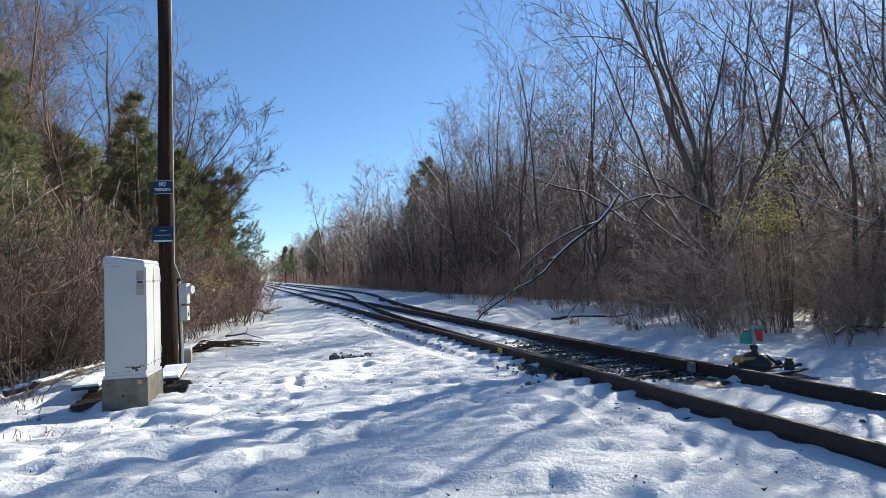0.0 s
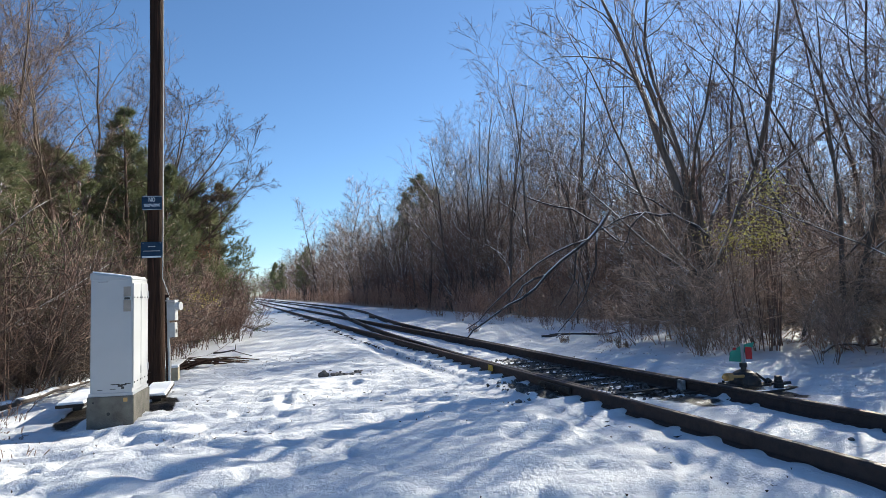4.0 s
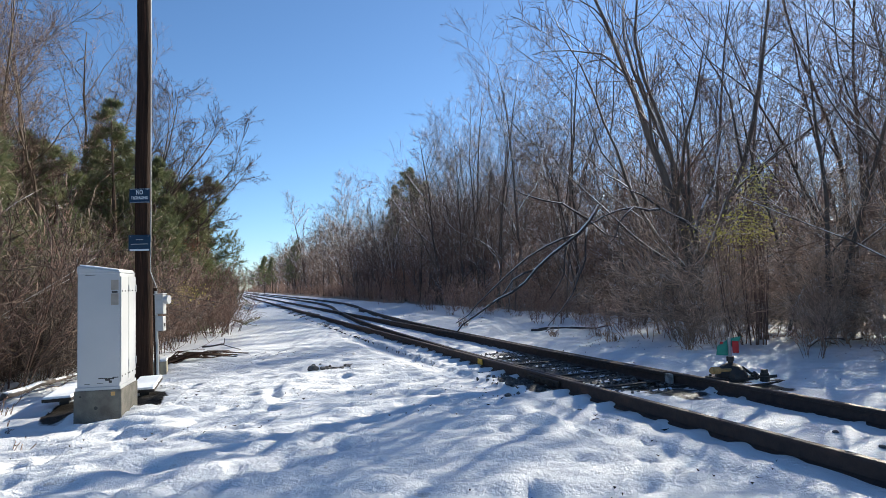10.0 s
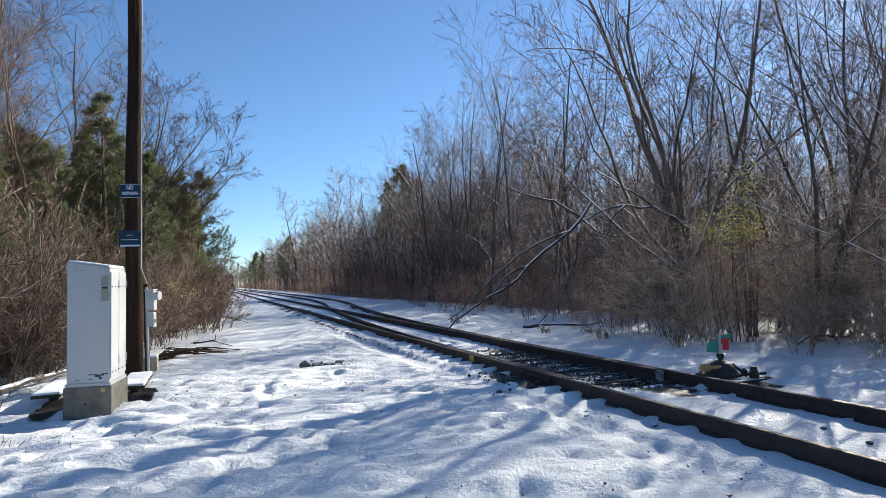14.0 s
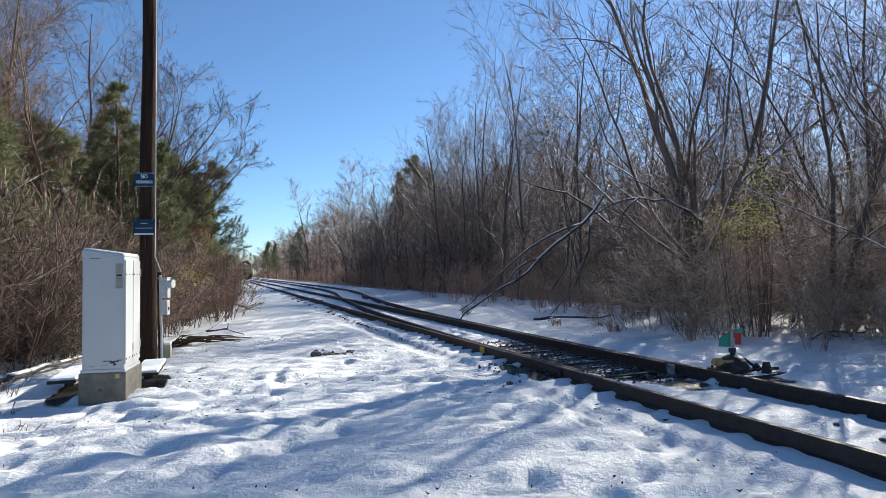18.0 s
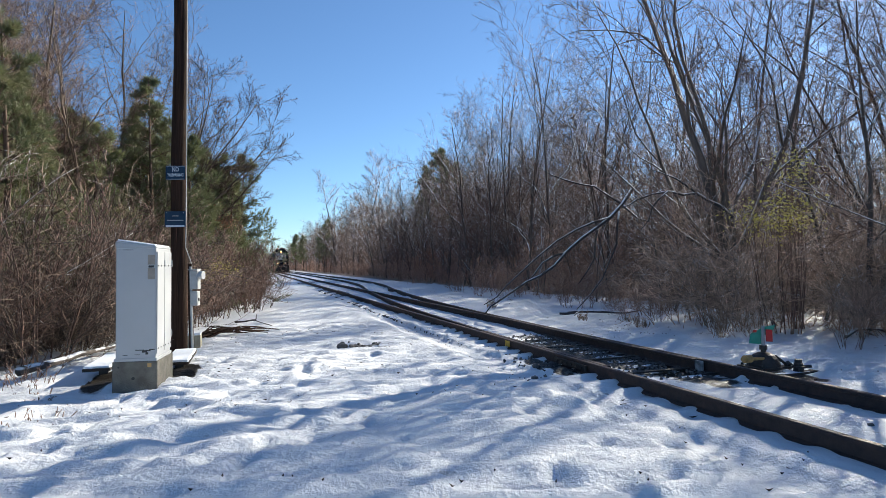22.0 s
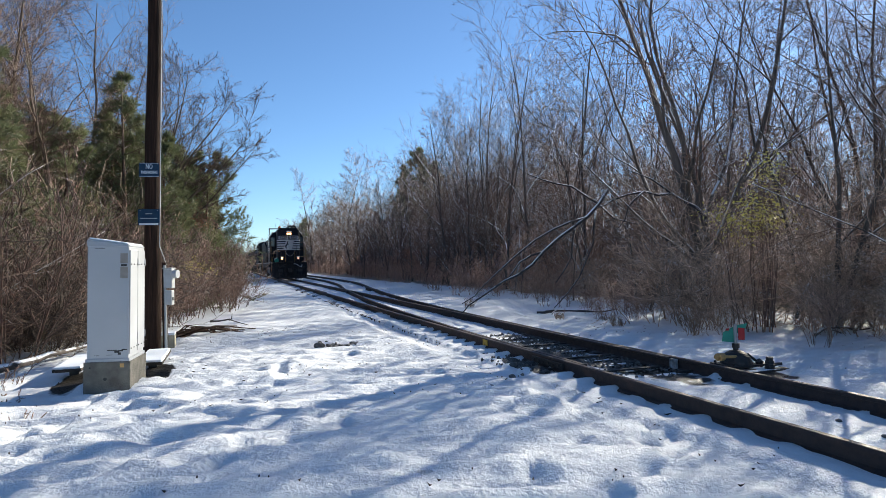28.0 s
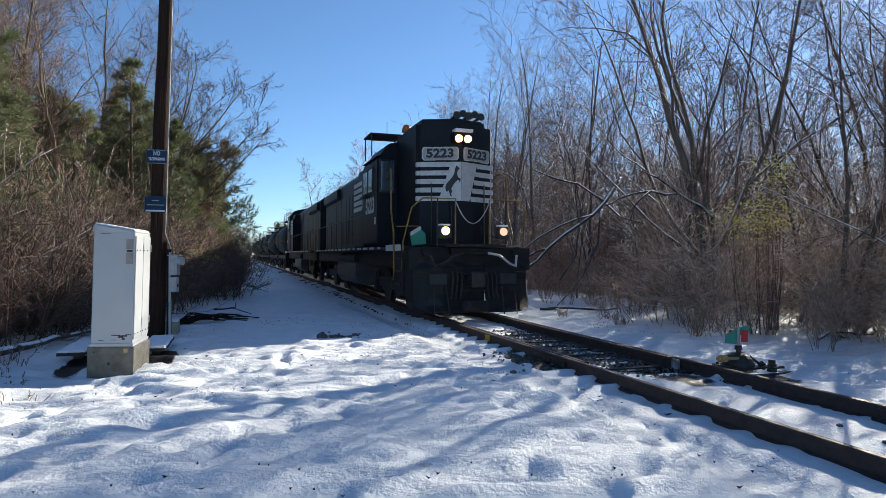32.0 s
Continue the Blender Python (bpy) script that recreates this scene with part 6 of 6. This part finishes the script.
        part("beacon_lens", bm, AMBER, bc, "amber beacon dome")
        part("antenna", rods([((0.2, -4.2, 4.68), (0.2, -4.2, 5.15)), ((0.9, -4.7, 5.0), (0.9, -4.7, 5.5))], 0.008, 5), BLACK, cab)
    # long hood with doors, fans and vents
    lh = prism([(-1.0, 1.62), (-1.0, 4.22), (-0.8, 4.45), (0.8, 4.45), (1.0, 4.22), (1.0, 1.62)], -16.9, -5.0, "y")
    long_hood = part("long_hood", bevelled(lh, 0.02), LOCO, t)
    for s in (1, -1):
        for k in range(17):
            y = -5.55 - k * 0.64
            d = part("hood_door", boxed(((1.008 * s, y, 2.75), (0.022, 0.58, 1.9)), bevel=0.008), LOCO, long_hood)
            part("door_latch", boxed(((1.03 * s, y + 0.2, 2.8), (0.02, 0.04, 0.1))), IRON, d)
        part("radiator_flare", bevelled(prism([(1.0 * s, 3.72), (1.15 * s, 3.84), (1.15 * s, 4.16), (1.0 * s, 4.26)], -16.6, -12.6, "y"), 0.02), LOCO, long_hood)
        part("electric_locker", boxed(((1.26 * s, -5.95, 2.75), (0.5, 1.85, 2.2)), bevel=0.03), LOCO, long_hood)
        part("locker_roof", boxed(((1.12 * s, -5.95, 4.0), (0.5, 1.7, 0.35)), bevel=0.08), LOCO, long_hood)
        for k in range(5):
            part("white_stripe", boxed(((1.514 * s, -6.05, 3.66 - k * 0.2), (0.012, 1.3, 0.13))), WHITE, long_hood)
        part("white_letter_bar", boxed(((1.514 * s, -5.2, 3.25), (0.012, 0.10, 0.8))), WHITE, long_hood)
        part("air_intake", boxed(((1.02 * s, -7.8, 3.9), (0.04, 2.2, 0.5)), bevel=0.01), BLACK, long_hood)
        # side handrail with its posts
        part("side_rail", pipe([(1.5 * s, -3.0 if not lead else -5.1, 2.62), (1.5 * s, -17.0, 2.62)], 0.018, 6), IRON, t, "thin side handrail")
        for k in range(10):
            part("rail_post", rods([((1.5 * s, -5.3 - k * 1.28, 1.6), (1.5 * s, -5.3 - k * 1.28, 2.62))], 0.016, 6), IRON, t)
        part("rear_rail", pipe([(1.52 * s, -17.0, 2.62), (1.56 * s, -17.2, 2.2), (1.56 * s, -17.2, 0.6)], 0.02, 6), GOLD, t)
    for k in range(3):
        part("fan", rod(bmesh.new(), (0, -13.2 - k * 1.35, 4.44), (0, -13.2 - k * 1.35, 4.60), 0.58, 24), BLACK, long_hood, "round roof fan")
    for k in range(2):
        part("exhaust_stack", rod(bmesh.new(), (0, -8.2 - k * 2.2, 4.42), (0, -8.2 - k * 2.2, 4.72), 0.2, 14), BLACK, long_hood)
    part("roof_hatch", boxed(((0, -6.3, 4.5), (1.2, 1.6, 0.14)), bevel=0.03), LOCO, long_hood)
    # fuel tank, air reservoirs, trucks
    part("fuel_tank", bevelled(prism([(-1.1, 0.38), (-1.38, 0.62), (-1.38, 1.12), (-1.1, 1.2), (1.1, 1.2), (1.38, 1.12), (1.38, 0.62), (1.1, 0.38)], -11.0, -7.0, "y"), 0.05), material("grey_fuel_tank", (0.06, 0.06, 0.062), 0.5, second=(0.035, 0.034, 0.033), scale=3), t, "rounded dark grey fuel tank")
    for s in (1, -1):
        part("air_reservoir", rod(bmesh.new(), (1.25 * s, -10.8, 1.28), (1.25 * s, -7.2, 1.28), 0.17, 16), UNDER, t)
    # the upper works stand a little lower than drawn above
    for ob in t.children_recursive:
        if ob.location.length > 0.1:
            ob.location.z -= max(0.0, ob.location.z - 1.95) * 0.035
        else:
            for v in ob.data.vertices:
                if v.co.z > 1.95:
                    v.co.z = 1.95 + (v.co.z - 1.95) * 0.965
    bogie(t, -3.6, wheels)
    bogie(t, -13.9, wheels)
    return t


def tank_car():
    t = thing("tank_car", "black cylindrical railway tank car with roof railings", "tank car", group="train")
    n = 28
    V, F = tube([(0, -0.9, 2.75), (0, -1.0, 2.75), (0, -1.25, 2.75), (0, -13.0, 2.75), (0, -13.25, 2.75), (0, -13.35, 2.75)], [0.7, 1.15, 1.42, 1.42, 1.15, 0.7], n)
    shell = part("tank_shell", bm_of(V, F), TANK, t, smooth=True)
    for y in (-2.4, -5.0, -7.1, -9.2, -11.8):
        V, F = tube([(0, y - 0.03, 2.75), (0, y + 0.03, 2.75)], [1.432, 1.432], n)
        part("tank_band", bm_of(V, F), BLACK, shell)
    part("dome", rod(bmesh.new(), (0, -7.1, 4.0), (0, -7.1, 4.45), 0.45, 18), TANK, shell)
    part("walkway", boxed(((0, -7.1, 4.30), (1.9, 2.6, 0.05)), ((0, -7.1, 1.15), (2.2, 13.6, 0.22))), UNDER, t)
    part("guard_rail", rods([((sx, -8.3, 4.3), (sx, -8.3, 5.0)) for sx in (-0.9, 0.9)] + [((sx, -5.9, 4.3), (sx, -5.9, 5.0)) for sx in (-0.9, 0.9)] + [((sx, -8.3, 5.0), (sx, -5.9, 5.0)) for sx in (-0.9, 0.9)] + [((-0.9, y, 5.0), (0.9, y, 5.0)) for y in (-8.3, -5.9)], 0.025, 6), GREY_BOX, t)
    for s in (1, -1):
        part("ladder", rods([((1.46 * s, -6.9, 1.2), (1.46 * s, -6.9, 4.2)), ((1.46 * s, -7.3, 1.2), (1.46 * s, -7.3, 4.2))] + [((1.46 * s, -6.9, 1.4 + 0.3 * k), (1.46 * s, -7.3, 1.4 + 0.3 * k)) for k in range(10)], 0.015, 5), IRON, t)
        part("end_rail", rods([((1.4 * s, y, 0.7), (1.4 * s, y, 1.9)) for y in (-0.4, -13.8)], 0.02, 5), IRON, t)
    bogie(t, -2.3, [])
    bogie(t, -11.9, [])
    part("coupler", boxed(((0, 0.1, 0.86), (0.25, 0.8, 0.25)), ((0, -14.3, 0.86), (0.25, 0.8, 0.25)), bevel=0.03), IRON, t)
    return t


wheels = []
engine = locomotive("black high-hood diesel locomotive with white stripes and lit headlights", wheels)
second = locomotive("black diesel locomotive coupled behind the first, running backwards", [], lead=False)
first_tank = tank_car()
tanks = [first_tank] + [copy_thing(first_tank, Matrix.Identity(4)) for k in range(6)]
SPEED = 11.1
RUN = [(0.0, 388.0), (8.0, 294.0), (16.0, 198.5), (22.0, 127.5), (25.0, 92.5), (28.0, 59.3), (30.0, 37.0), (32.0, 15.05)]   # seconds, metres along the track
HEADING = 180 + math.degrees(math.atan2(-AHEAD.x, AHEAD.y))


def motions():
    """The train rolls straight down its track towards the switch, slowing a little."""
    order = [(engine, 0.0, 0), (second, 35.9, 180)] + [(c, 36.4 + 14.9 * k, 0) for k, c in enumerate(tanks)]
    for th, back, turn in order:
        walk(th, [(t, Matrix.Translation(spot(0.12, v + back, RAIL_TOP)) @ pose(0, 0, 0, 0, 0, HEADING + turn)) for t, v in RUN])
    # the wheels turn once the engine has come into the open
    for ax, y in wheels:
        rows = [(0.0, pose(0, y, 0.508))]
        k, t = 0, 26.0
        while t < 32.0:
            rows.append((t, pose(0, y, 0.508, -math.degrees(SPEED * (t - 26.0) / 0.508) % 360)))
            t += 1 / 15
        rows.append((32.0, pose(0, y, 0.508, -math.degrees(SPEED * 6.0 / 0.508) % 360)))
        walk(ax, rows)


motions()
